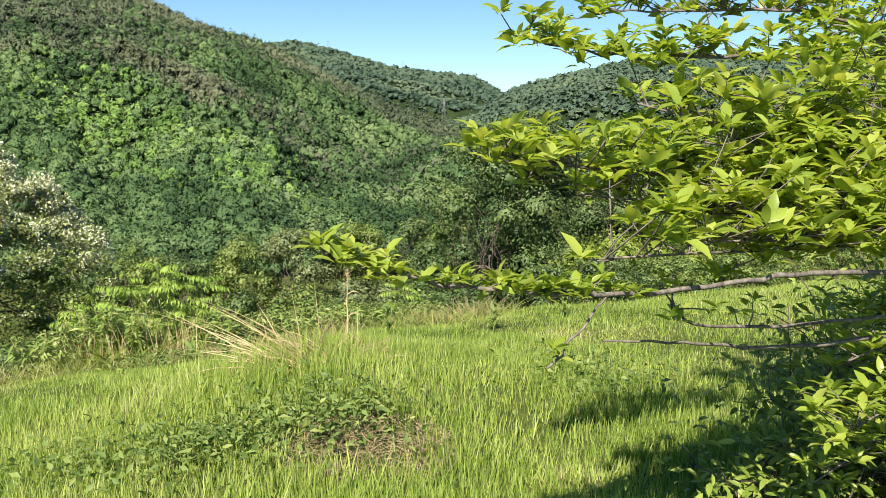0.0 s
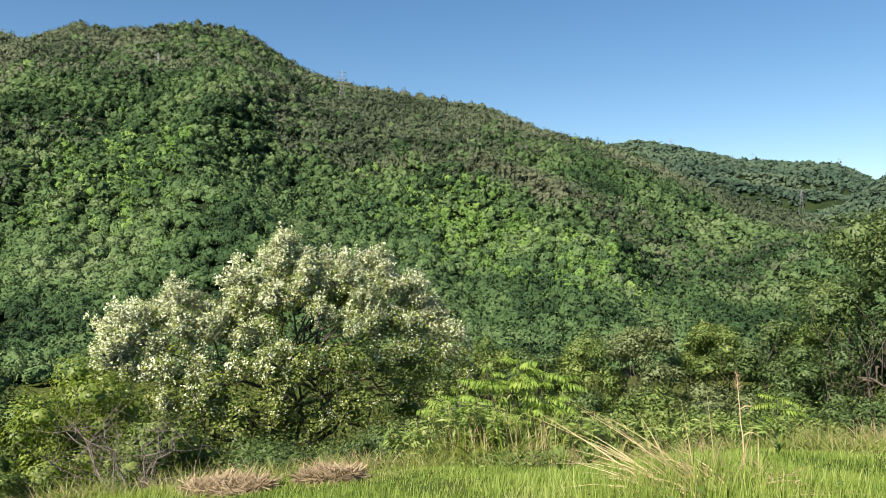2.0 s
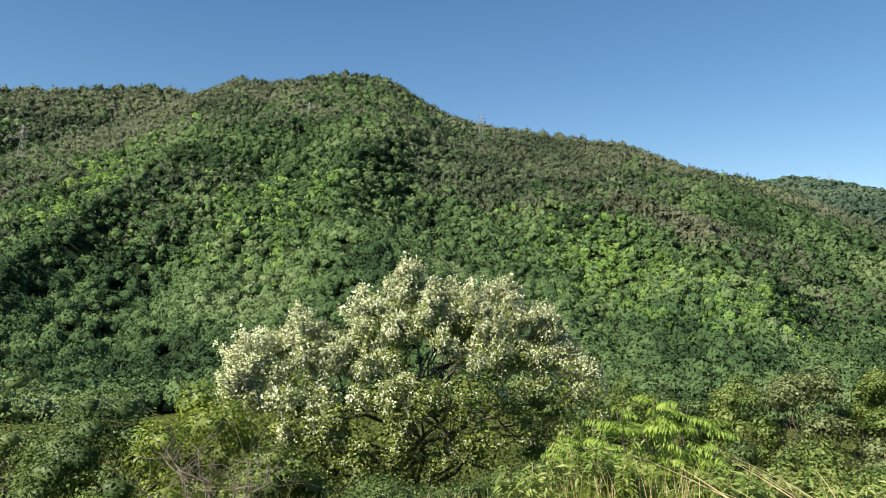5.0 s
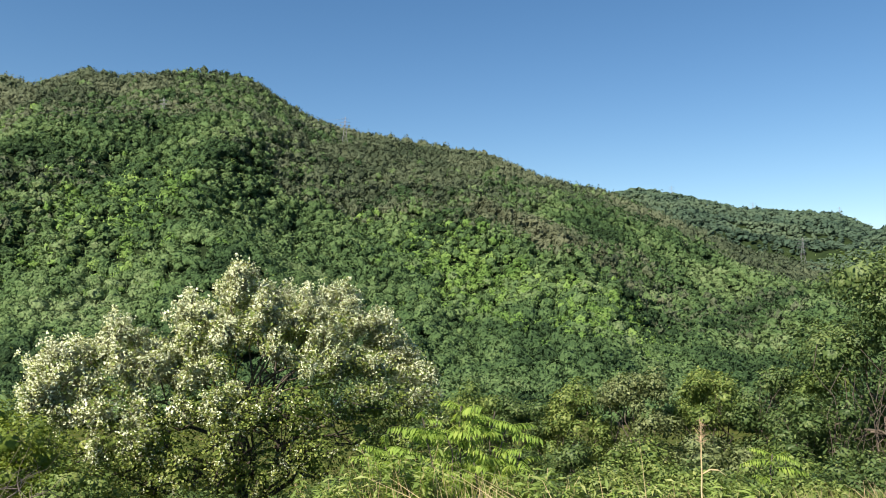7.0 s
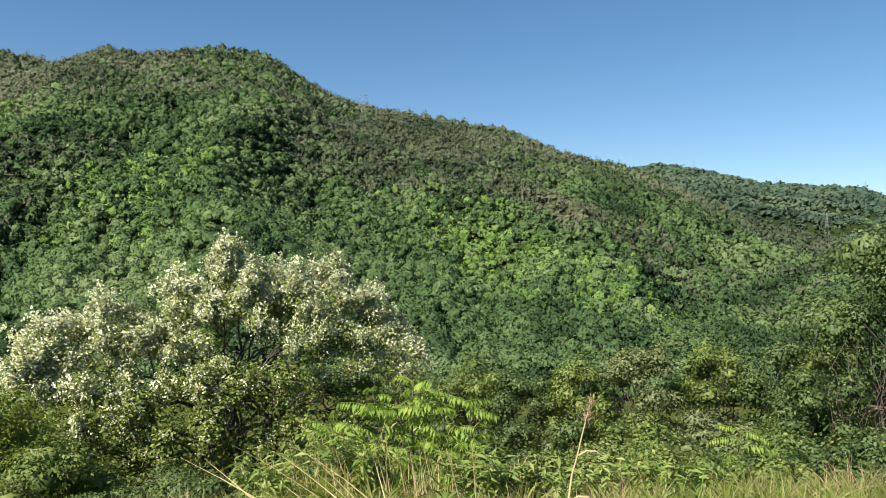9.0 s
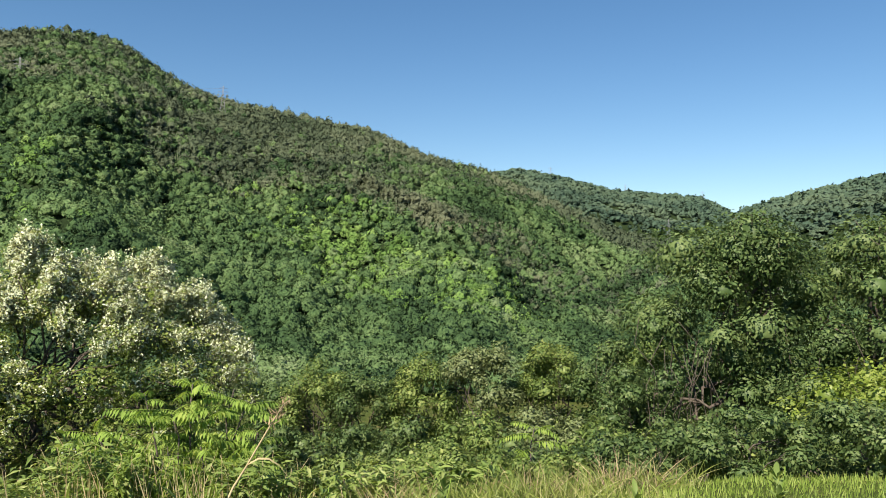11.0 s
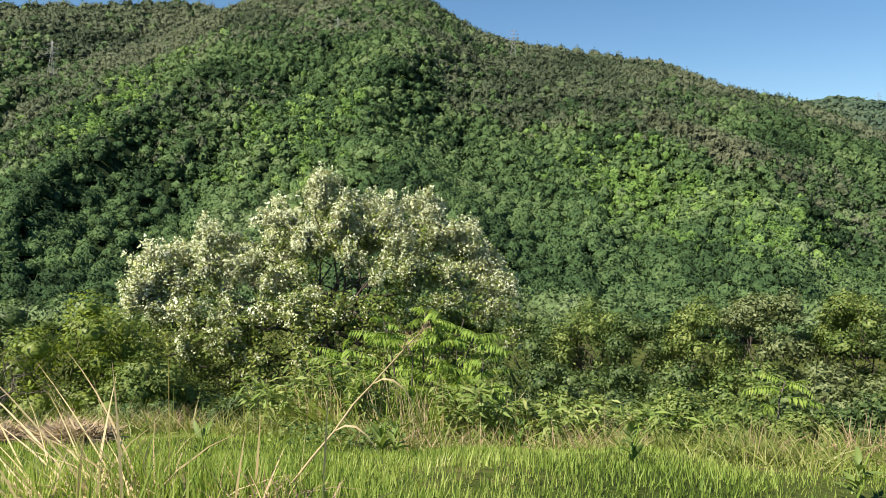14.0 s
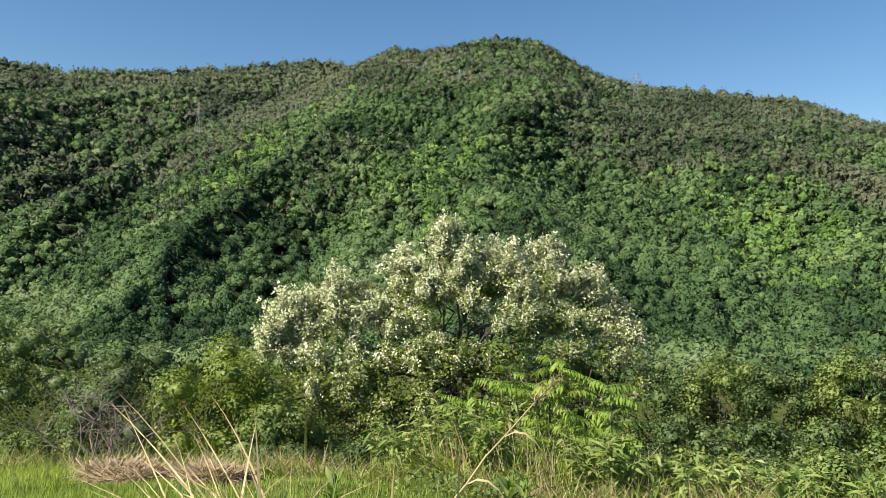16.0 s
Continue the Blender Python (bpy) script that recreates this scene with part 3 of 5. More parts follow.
def build_locust():
    rng = np.random.default_rng(11)
    # o: the crown's middle; u: across the bank; d: away from the meadow
    o, u, d = np.array([-13.6, 18.05, 0]), np.array([0.684, 0.73, 0]), np.array([-0.73, 0.684, 0])
    top_a = [-4.9, -4.3, -3.6, -2.95, -2.0, -1.25, -0.25, 0.8, 1.7, 2.45, 3.0, 3.65, 4.3, 4.8]
    top_z = [-0.6, 0.05, 0.1, 0.55, 0.5, 1.1, 1.95, 1.45, 1.2, 1.55, 0.95, 0.75, 0.15, -0.9]
    foot_a, foot_z = [-5.2, -3.5, -1.5, 0.0, 1.0, 2.0, 4.8], [-2.4, -2.5, -2.3, -1.6, -0.9, -1.1, -1.9]

    def place(a, z, off):
        return o + u * a + d * off + np.array([0, 0, z])

    # flowering puffs over the dome, nearer ones lower down; greener towards the open middle
    puffs = []
    while len(puffs) < 150:
        a = rng.uniform(-4.7, 4.6)
        hi, lo = np.interp(a, top_a, top_z), np.interp(a, foot_a, foot_z)
        q = rng.uniform() ** 1.15
        back = rng.uniform() < 0.3
        z = hi - 0.15 - q * (hi - lo - 0.2) * (0.45 if back else 1.0)
        off = rng.uniform(0.2, 1.9) if back else -2.0 * q ** 0.7 + rng.normal() * 0.3
        hollow = math.exp(-((a - 0.5) / 0.8) ** 2 - ((z + 0.35) / 0.5) ** 2)
        if rng.uniform() < 0.85 * hollow:
            continue
        puffs.append((*place(a, z, off), rng.uniform(0.2, 0.5), 1 - 0.93 * q ** 1.5 if not back else 1.0))
    # fingers that stand out of the outline
    for a in (-4.6, -4.2, -3.1, -2.85, -1.45, -1.2, -0.35, -0.15, 0.9, 1.6, 2.3, 2.55, 3.5, 3.75, 4.4):
        puffs.append((*place(a, np.interp(a, top_a, top_z) - 0.12, rng.uniform(-0.4, 0.4)), 0.48, 1.0))
    puffs = np.array(puffs)
    shade = [(-3.6, -2.4, 0.9), (-2.0, -2.2, 0.9), (-0.3, -1.9, 0.8), (1.6, -1.4, 0.8), (3.2, -1.6, 0.85), (-4.3, -3.4, 1.0), (-2.3, -3.4, 1.0),
             (-0.4, -3.2, 1.0), (1.5, -2.8, 1.0), (3.4, -3.0, 1.0), (-1.2, -4.4, 1.1), (1.0, -4.4, 1.1), (-3.4, -4.6, 1.1), (-4.6, -4.6, 0.9), (3.0, -4.2, 1.0)]
    front = [(-4.4, -2.3, 0.6), (-3.5, -2.6, 0.6), (-2.6, -2.3, 0.6), (-1.6, -2.7, 0.65), (-0.7, -2.3, 0.5), (0.3, -2.8, 0.6), (1.6, -2.4, 0.6), (2.7, -2.0, 0.6), (3.7, -2.3, 0.6), (-3.6, -3.6, 0.65), (-2.2, -3.7, 0.65), (-0.9, -3.7, 0.65), (0.4, -3.9, 0.6), (0.2, -1.55, 0.5), (1.1, -1.15, 0.5), (2.0, -1.3, 0.55), (1.0, -1.9, 0.55), (-0.5, -1.6, 0.5)]
    low = np.array([(*place(a, z, rng.uniform(-1.9, -1.3)), r, 0.85) for a, z, r in front] + [(*place(a, z, rng.uniform(-0.9, 1.3)), r, 0.85) for a, z, r in shade])
    inner = np.array([(*(p[:3] * 0.88 + np.array([*o[:2], -0.8]) * 0.12), 0.42, 0.8) for p in puffs[:150:3]])
    z = float(ground_z(-13.1, 17.8))
    root, crown = tree("locust_tree", "black locust tree in full white blossom below the meadow", "tree", (-13.5, 18.0, z), (-13.5, 18.0, -1.9),
                       np.vstack([inner, low]), M_LOCUST, 36000, 0.085, rng, 0.15, limbs=34, solid=0.42, body=len(inner))
    # twigs in every puff: leaves along them, hanging flowers towards their tips
    starts, ends, white = [], [], []
    for p in puffs:
        for _ in range(6):
            q = rng.normal(size=3) * [0.8, 0.8, 0.55] - d * 0.35 + u * 0.12 * np.sign((p[:3] - o) @ u) + [0, 0, 0.55]
            q /= np.linalg.norm(q)
            b = p[:3] - q * 0.15 + rng.normal(size=3) * 0.08
            starts.append(b)
            ends.append(b + q * p[3] * rng.uniform(0.8, 1.7))
            white.append(p[4])
    for c in low[:len(front)]:
        for _ in range(6):
            q = unit((rng.normal(size=3) - d + [0, 0, 0.2])[None])[0]
            starts.append(c[:3] + q * c[3] * 0.6)
            ends.append(c[:3] + q * c[3] * 1.25)
            white.append(0.09)
    starts, ends, white = np.array(starts), np.array(ends), np.array(white)
    part("spray", join_np([tube(bend(p, e, 0.04, rng, 0.04, 4), [0.012, 0.004], 3) for p, e in zip(starts, ends)]), M_BARK, root, "thin dark flowering twigs")["kind"] = "stuff"
    for p in puffs[::6]:
        line = bend(np.array([-13.5, 18.0, -1.7]) + rng.normal(size=3) * 0.25, p[:3], 0.3, rng, 0.05, 8)
        part("limb", tube(line, [0.035, 0.010], 5), M_BARK, root, smooth=True)

    def along(each, lo, wide):
        i = np.repeat(np.arange(len(starts)), each)
        f = lo + (1.05 - lo) * rng.uniform(size=len(i))
        p = starts[i] + (ends[i] - starts[i]) * f[:, None]
        return i, p + rng.normal(size=p.shape) * (wide * (1.15 - 0.5 * f))[:, None]

    i, p = along(34, 0.0, 0.12)
    keep = rng.uniform(size=len(i)) < 1.15 - 0.6 * white[i]
    p = p[keep]
    nn = rng.normal(size=p.shape) * 0.5 + [0, 0, 0.8] - d * 0.3
    part("foliage", scatter(SPRIG, p, basis(nn, rng, rng.normal(size=p.shape) + [0, 0, -0.3]), 0.095 * rng.uniform(0.6, 1.3, len(p))), M_LOCUST, root)["kind"] = "stuff"
    i, p = along(42, 0.1, 0.095)
    keep = rng.uniform(size=len(i)) < white[i]
    i, p = i[keep], p[keep]
    flowers, shine = [], []
    for k in range(5):
        m = np.arange(len(p)) % 5 == k
        t = raceme_template(rng)
        spin = rng.normal(size=(m.sum(), 3)) * 0.45 + np.array([0, 0, -0.8])
        flowers.append(scatter(t, p[m], basis(rng.normal(size=(m.sum(), 3)), rng, spin), 0.17 * rng.uniform(0.7, 1.3, m.sum())))
        w = unit(ends[i[m]] - starts[i[m]]) - d * 0.5 + [0, 0, 0.35] + rng.normal(size=(m.sum(), 3)) * 0.22
        shine.append(np.repeat(unit(w), len(t[0]), 0))
    part("blossom", join_np(flowers), M_BLOSSOM, root, "creamy white hanging flower clusters", normals=np.concatenate(shine))["kind"] = "stuff"


build_locust()


# ---- trees and shrubs along the edge ----
def build_edge():
    rng = np.random.default_rng(21)

    def dense(x, y, top, wide, z, r, n):
        """Clumps of a full tree, leafy from its head to the scrub at its foot."""
        high = top - z
        c = np.vstack([balls(rng, (x, y, z + high * 0.66), wide, wide, high * 0.72, n, r),
                       balls(rng, (x, y, z + high * 0.36), wide * 0.98, wide * 0.98, high * 0.6, n, r * 0.9)])
        c[:, 2] = z + (c[:, 2] - z) * high / ((c[:, 2] + c[:, 3] * c[:, 4]).max() - z)
        return c

    # tall dark trees by the valley's mouth
    for x, y, top, wide, n in ((2.4, 28.6, 3.5, 6.6, 34000), (6.4, 29.4, 3.5, 6.4, 22000), (10.8, 30.0, 3.8, 6.8, 12000), (16.2, 31.5, 4.0, 7.0, 8000), (22.7, 33.0, 4.2, 7.5, 6000)):
        z = float(ground_z(x, y))
        c = dense(x, y, top, wide, z, 0.85, 30)
        root, crown = tree("broadleaf_tree", "tall dense dark green tree wrapped in climbing vines", "tree", (x, y, z), (x, y, z + (top - z) * 0.5), c, M_DARKLEAF, int(n * 1.3), 0.118, rng, 0.17, group="dark trees at the meadow edge", limbs=16, solid=0.6)
        if n > 15000:
            for _ in range(14):
                a = np.array([x - 1.4 + rng.normal() * 0.5, y - 2.6 + rng.normal() * 0.3, rng.uniform(-1.6, 0.3)])
                b = np.array([a[0] + rng.normal() * 0.35, a[1] - rng.uniform(0, 0.4), rng.uniform(-4.6, -3.0)])
                part("vine", tube(bend(a, b, rng.normal() * 0.1, rng, 0.05, 7), [0.011, 0.007], 4), M_BARK, root, "bare grey-brown hanging vine", smooth=True)
    kinds = ((M_SHRUB, "bushy mid green shrub on the bank below the meadow"), (M_DARKLEAF, "dark green leafy shrub on the bank below the meadow"), (M_YELLOWLEAF, "yellow-green leafy shrub on the bank"), (M_GREYLEAF, "grey-green drooping shrub on the bank below the meadow"))
    # a belt of small trees down the bank
    for x, y, top, wide, kind, n in ((-17.0, 33.5, -2.9, 5.0, 1, 8000), (-14.0, 34.0, -2.2, 3.8, 0, 8000), (-11.6, 33.6, -2.6, 3.4, 1, 9000), (-9.3, 33.8, -1.8, 3.4, 0, 10000), (-6.6, 33.2, -1.2, 3.4, 3, 11000), (-4.2, 35.0, -1.3, 3.6, 0, 10000), (-1.9, 34.0, -0.9, 3.2, 1, 9000), (0.3, 33.5, -0.7, 3.4, 0, 8000),
                                     (-12.6, 28.5, -4.0, 3.8, 1, 7000), (-10.2, 28.0, -3.6, 3.8, 1, 8000), (-7.8, 27.6, -3.3, 3.8, 1, 9000), (-5.4, 27.8, -3.0, 3.8, 0, 9000), (-3.2, 28.2, -2.8, 3.8, 3, 9000), (-1.0, 27.4, -2.6, 3.4, 0, 8000)):
        z = float(ground_z(x, y))
        c = dense(x, y, top, wide, max(z, top - 6.5), wide * 0.13, 26)
        tree("small_tree", kinds[kind][1].replace("shrub", "small tree"), "tree", (x, y, z), (x, y, max(z, top - 6.5) + 2.5), c, kinds[kind][0], int(n * 1.25), 0.125, rng, 0.10, group="small trees down the bank", limbs=9, solid=0.6)
    # shrubs nearer the edge
    for x, y, top, wide, kind, n in ((-9.2, 20.6, -3.2, 3.0, 1, 6000), (-7.0, 20.2, -2.9, 3.0, 1, 7000), (-4.8, 20.4, -2.5, 2.8, 0, 7000), (-2.6, 20.6, -2.2, 2.8, 1, 7000), (-0.5, 21.0, -1.9, 2.6, 0, 6000), (1.6, 21.6, -1.7, 2.6, 1, 6000), (-0.3, 26.4, -1.0, 2.8, 1, 7000), (3.7, 25.8, -0.9, 3.0, 1, 7000), (4.6, 23.0, -0.3, 3.4, 2, 8000), (7.4, 23.6, -0.4, 3.4, 2, 6000),
                                     (-6.6, 15.6, -2.4, 2.4, 1, 6500), (-4.8, 16.0, -2.0, 2.4, 1, 6500), (-2.9, 16.2, -1.8, 2.4, 0, 6000), (-1.0, 16.6, -1.7, 2.4, 1, 6000), (0.9, 17.2, -1.5, 2.6, 0, 6000), (3.0, 18.2, -1.3, 2.8, 0, 5000), (5.5, 19.4, -1.2, 3.0, 1, 5000),
                                     (-14.8, 11.8, -0.6, 2.9, 2, 10000), (-12.4, 12.2, -1.6, 2.6, 0, 7000), (-16.2, 10.8, -0.7, 3.4, 1, 8000), (-18.5, 9.5, -0.3, 3.8, 1, 8000), (-21.5, 8.0, 0.0, 4.2, 0, 7000), (-17.5, 15.5, -1.2, 4.0, 0, 8000), (-25.0, 7.0, 0.3, 5.0, 1, 7000),
                                     (-10.4, 13.8, -2.3, 2.6, 1, 7500), (-8.6, 14.6, -2.4, 2.4, 1, 7000), (-12.0, 15.2, -2.6, 2.6, 1, 6500), (-9.8, 16.8, -2.4, 2.6, 1, 6000)):
        m, lab = kinds[kind]
        shrub("shrub", lab, x, y, top, wide, m, int(n * (1.5 if y < 17 else 1)), 0.078 if y < 17 else 0.105, rng, group="shrubs on the bank", count=18)
    # low scrub right at the edge of the meadow
    for i, (x, y, h, wide, kind) in enumerate(((-2.6, 10.9, 0.8, 1.2, 0), (-1.6, 11.3, 0.8, 1.2, 0), (-0.6, 11.2, 0.6, 1.1, 0), (0.3, 11.5, 0.7, 1.2, 1), (1.2, 11.4, 0.9, 1.3, 1), (2.3, 12.0, 1.0, 1.4, 1), (3.5, 12.9, 0.9, 1.4, 0), (5.0, 13.8, 1.0, 1.6, 0), (7.0, 15.8, 1.1, 1.8, 0), (9.4, 18.2, 1.2, 2.0, 0), (-1.9, 12.8, 1.2, 1.5, 0), (0.0, 13.2, 1.1, 1.6, 1), (2.0, 13.8, 1.2, 1.7, 1), (4.2, 15.0, 1.4, 1.8, 1),
                                               (-3.5, 10.6, 0.9, 1.2, 0), (-5.9, 9.6, 0.7, 1.2, 1), (-7.0, 9.0, 0.7, 1.2, 1), (-9.6, 6.9, 0.9, 1.5, 0), (-11.4, 5.4, 1.0, 1.8, 1), (-13.6, 4.0, 1.1, 2.0, 0))):
        m, lab = kinds[kind]
        z = float(ground_z(x, y))
        shrub("low_shrub", "low tangled green scrub at the meadow edge", x, y, z + h * 0.8, wide, m, 5000, 0.046, rng, count=14, radius=0.02, group="scrub at the meadow edge")


build_edge()


# ---- trees of heaven: feathered leaves in rosettes ----
def feather(rng, start, way, length, pairs=11):
    """One feathered leaf that arches out from start: its rib and its leaflets."""
    s = np.linspace(0, 1, 12)
    way = way / np.linalg.norm(way)
    p = start + np.outer(s * length, way)
    p[:, 2] -= 0.34 * length * s ** 2
    side = np.cross(way, [0, 0, 1.0])
    side /= np.linalg.norm(side) + 1e-9
    rib = tube(p, [0.006, 0.0025], 3)
    t = np.linspace(0.22, 0.97, pairs)
    at, ns, sp, sz = [], [], [], []
    for q in t:
        c = np.array([np.interp(q, s, p[:, k]) for k in range(3)])
        for g in (-1, 1):
            at.append(c)
            sp.append(side * g * 0.9 + way * 0.35 + np.array([0, 0, -0.5]) + rng.normal(size=3) * 0.12)
            ns.append(np.array([0, 0, 0.7]) + side * g * 0.9 + way * 0.2 + rng.normal(size=3) * 0.2)
            sz.append(length * 0.24 * (1.05 - 0.55 * abs(q - 0.45)) * rng.uniform(0.85, 1.15))
    return rib, (np.array(at), np.array(ns), np.array(sp), np.array(sz))


def heaven_tree(label, stems, rng, leaf=0.6, count=11):
    base = (*stems[0][0][:2], float(ground_z(*stems[0][0][:2])))
    root = thing("tree_of_heaven", base, label, "young tree", "young trees of heaven")
    for b, top, n in stems:
        b = (b[0], b[1], float(ground_z(b[0], b[1])))
        line = bend(np.array(b) - [0, 0, 0.1], top, 0, rng, 0.02, 6)
        stem = part("stem", tube(line, [0.014, 0.007], 6), M_BARK, root, smooth=True)
        for k in range(int(n * 1.35)):
            h = rng.uniform(0, 1) ** 1.5 * 0.8
            i = 5 - h * 5
            start = np.array([np.interp(i, range(6), line[:, q]) for q in range(3)])
            a = k * 2.4 + rng.uniform(-0.3, 0.3)
            way = np.array([math.cos(a), math.sin(a), rng.uniform(0.15, 0.75)])
            rib, (at, ns, sp, sz) = feather(rng, start, way, leaf * rng.uniform(0.75, 1.15))
            part("leaf", join_np([rib, scatter(LEAF, at, basis(ns, rng, sp), np.stack([sz, sz * 0.62, sz], 1))]), M_AILANTHUS, root)


def build_heaven():
    rng = np.random.default_rng(31)
    heaven_tree("young tree of heaven with long feathered leaves at the meadow edge",
                [((-4.35, 10.5, 0), (-4.55, 10.3, 0.0), 15), ((-4.2, 10.6, 0), (-4.2, 10.6, 0.08), 15), ((-4.0, 10.8, 0), (-3.9, 10.9, 0.0), 15), ((-4.5, 10.2, 0), (-4.85, 10.0, -0.35), 13),
                 ((-4.0, 10.4, 0), (-4.35, 10.0, -0.5), 14), ((-3.9, 10.5, 0), (-3.95, 10.4, -0.5), 14), ((-3.8, 10.6, 0), (-3.55, 10.8, -0.4), 14), ((-4.6, 10.2, 0), (-4.7, 9.8, -0.8), 12), ((-3.9, 10.3, 0), (-3.8, 10.2, -0.85), 12), ((-4.1, 10.5, 0), (-4.3, 10.4, -0.2), 12), ((-4.1, 10.6, 0), (-3.75, 10.9, -0.15), 12), ((-4.2, 10.0, 0), (-4.15, 9.9, -0.7), 12), ((-3.6, 10.5, 0), (-3.45, 10.5, -0.8), 12)], rng, 0.45)
    heaven_tree("slim sapling with one rosette of feathered leaves", [((-0.96, 12.0, 0), (-1.0, 12.6, -0.5), 10)], rng, 0.42)
    heaven_tree("low sapling of feathered leaves beside a locust", [((-6.7, 13.6, -3.6), (-6.7, 13.6, -1.3), 12), ((-5.9, 14.0, -3.6), (-5.8, 14.0, -1.2), 12)], rng, 0.6)


build_heaven()


# ---- reeds, straw and thatch ----
def blades(rng, centre, count, spread, length, lean, width, seg=5, curl=0.5, up=1.0, jitter=0.5):
    """Long arching blades or stalks from a tuft: flat strips with a fold."""
    pieces = []
    for _ in range(count):
        a, q = rng.uniform(0, 2 * math.pi), rng.uniform(0, 1) ** 0.5 * spread
        x, y = centre[0] + q * math.cos(a), centre[1] + q * math.sin(a)
        z = float(ground_z(x, y)) - 0.03
        L = length * rng.uniform(0.5, 1.15)
        d = np.array([lean[0] + rng.normal() * jitter, lean[1] + rng.normal() * jitter, up])
        d /= np.linalg.norm(d)
        s = np.linspace(0, 1, seg)
        p = np.array([x, y, z]) + np.outer(s * L, d)
        flat = np.array([d[0], d[1], 0])
        p += np.outer(s ** 2.2 * L * curl * rng.uniform(0.2, 1.3), flat + rng.normal(size=3) * 0.15)
        p[:, 2] -= s ** 2.5 * L * curl * rng.uniform(0.1, 0.7)
        side = np.cross(d, rng.normal(size=3))
        side /= np.linalg.norm(side) + 1e-9
        w = width * rng.uniform(0.7, 1.3) * np.interp(s, [0, 0.5, 1], [1, 0.85, 0.12])
        v = np.concatenate([p - side * w[:, None] / 2, p + side * w[:, None] / 2])
        f = []
        for i in range(seg - 1):
            f += [(i, i + 1, seg + i + 1), (i, seg + i + 1, seg + i)]
        pieces.append((v, np.array(f)))
    return join_np(pieces)


def blades_at(rng, start, length, lean, width, seg=6):
    """One withered leaf that hangs from a stalk."""
    s = np.linspace(0, 1, seg)
    p = np.array(start) + np.outer(s * length, [lean[0], lean[1], 0.5])
    p[:, 2] -= s ** 2 * length * 0.9
    side = np.array([-lean[1], lean[0], 0.3]) * width
    w = np.interp(s, [0, 0.3, 1], [0.5, 1, 0.1])[:, None]
    f = []
    for i in range(seg - 1):
        f += [(i, i + 1, seg + i + 1), (i, seg + i + 1, seg + i)]
    return np.concatenate([p - side * w, p + side * w]), np.array(f)


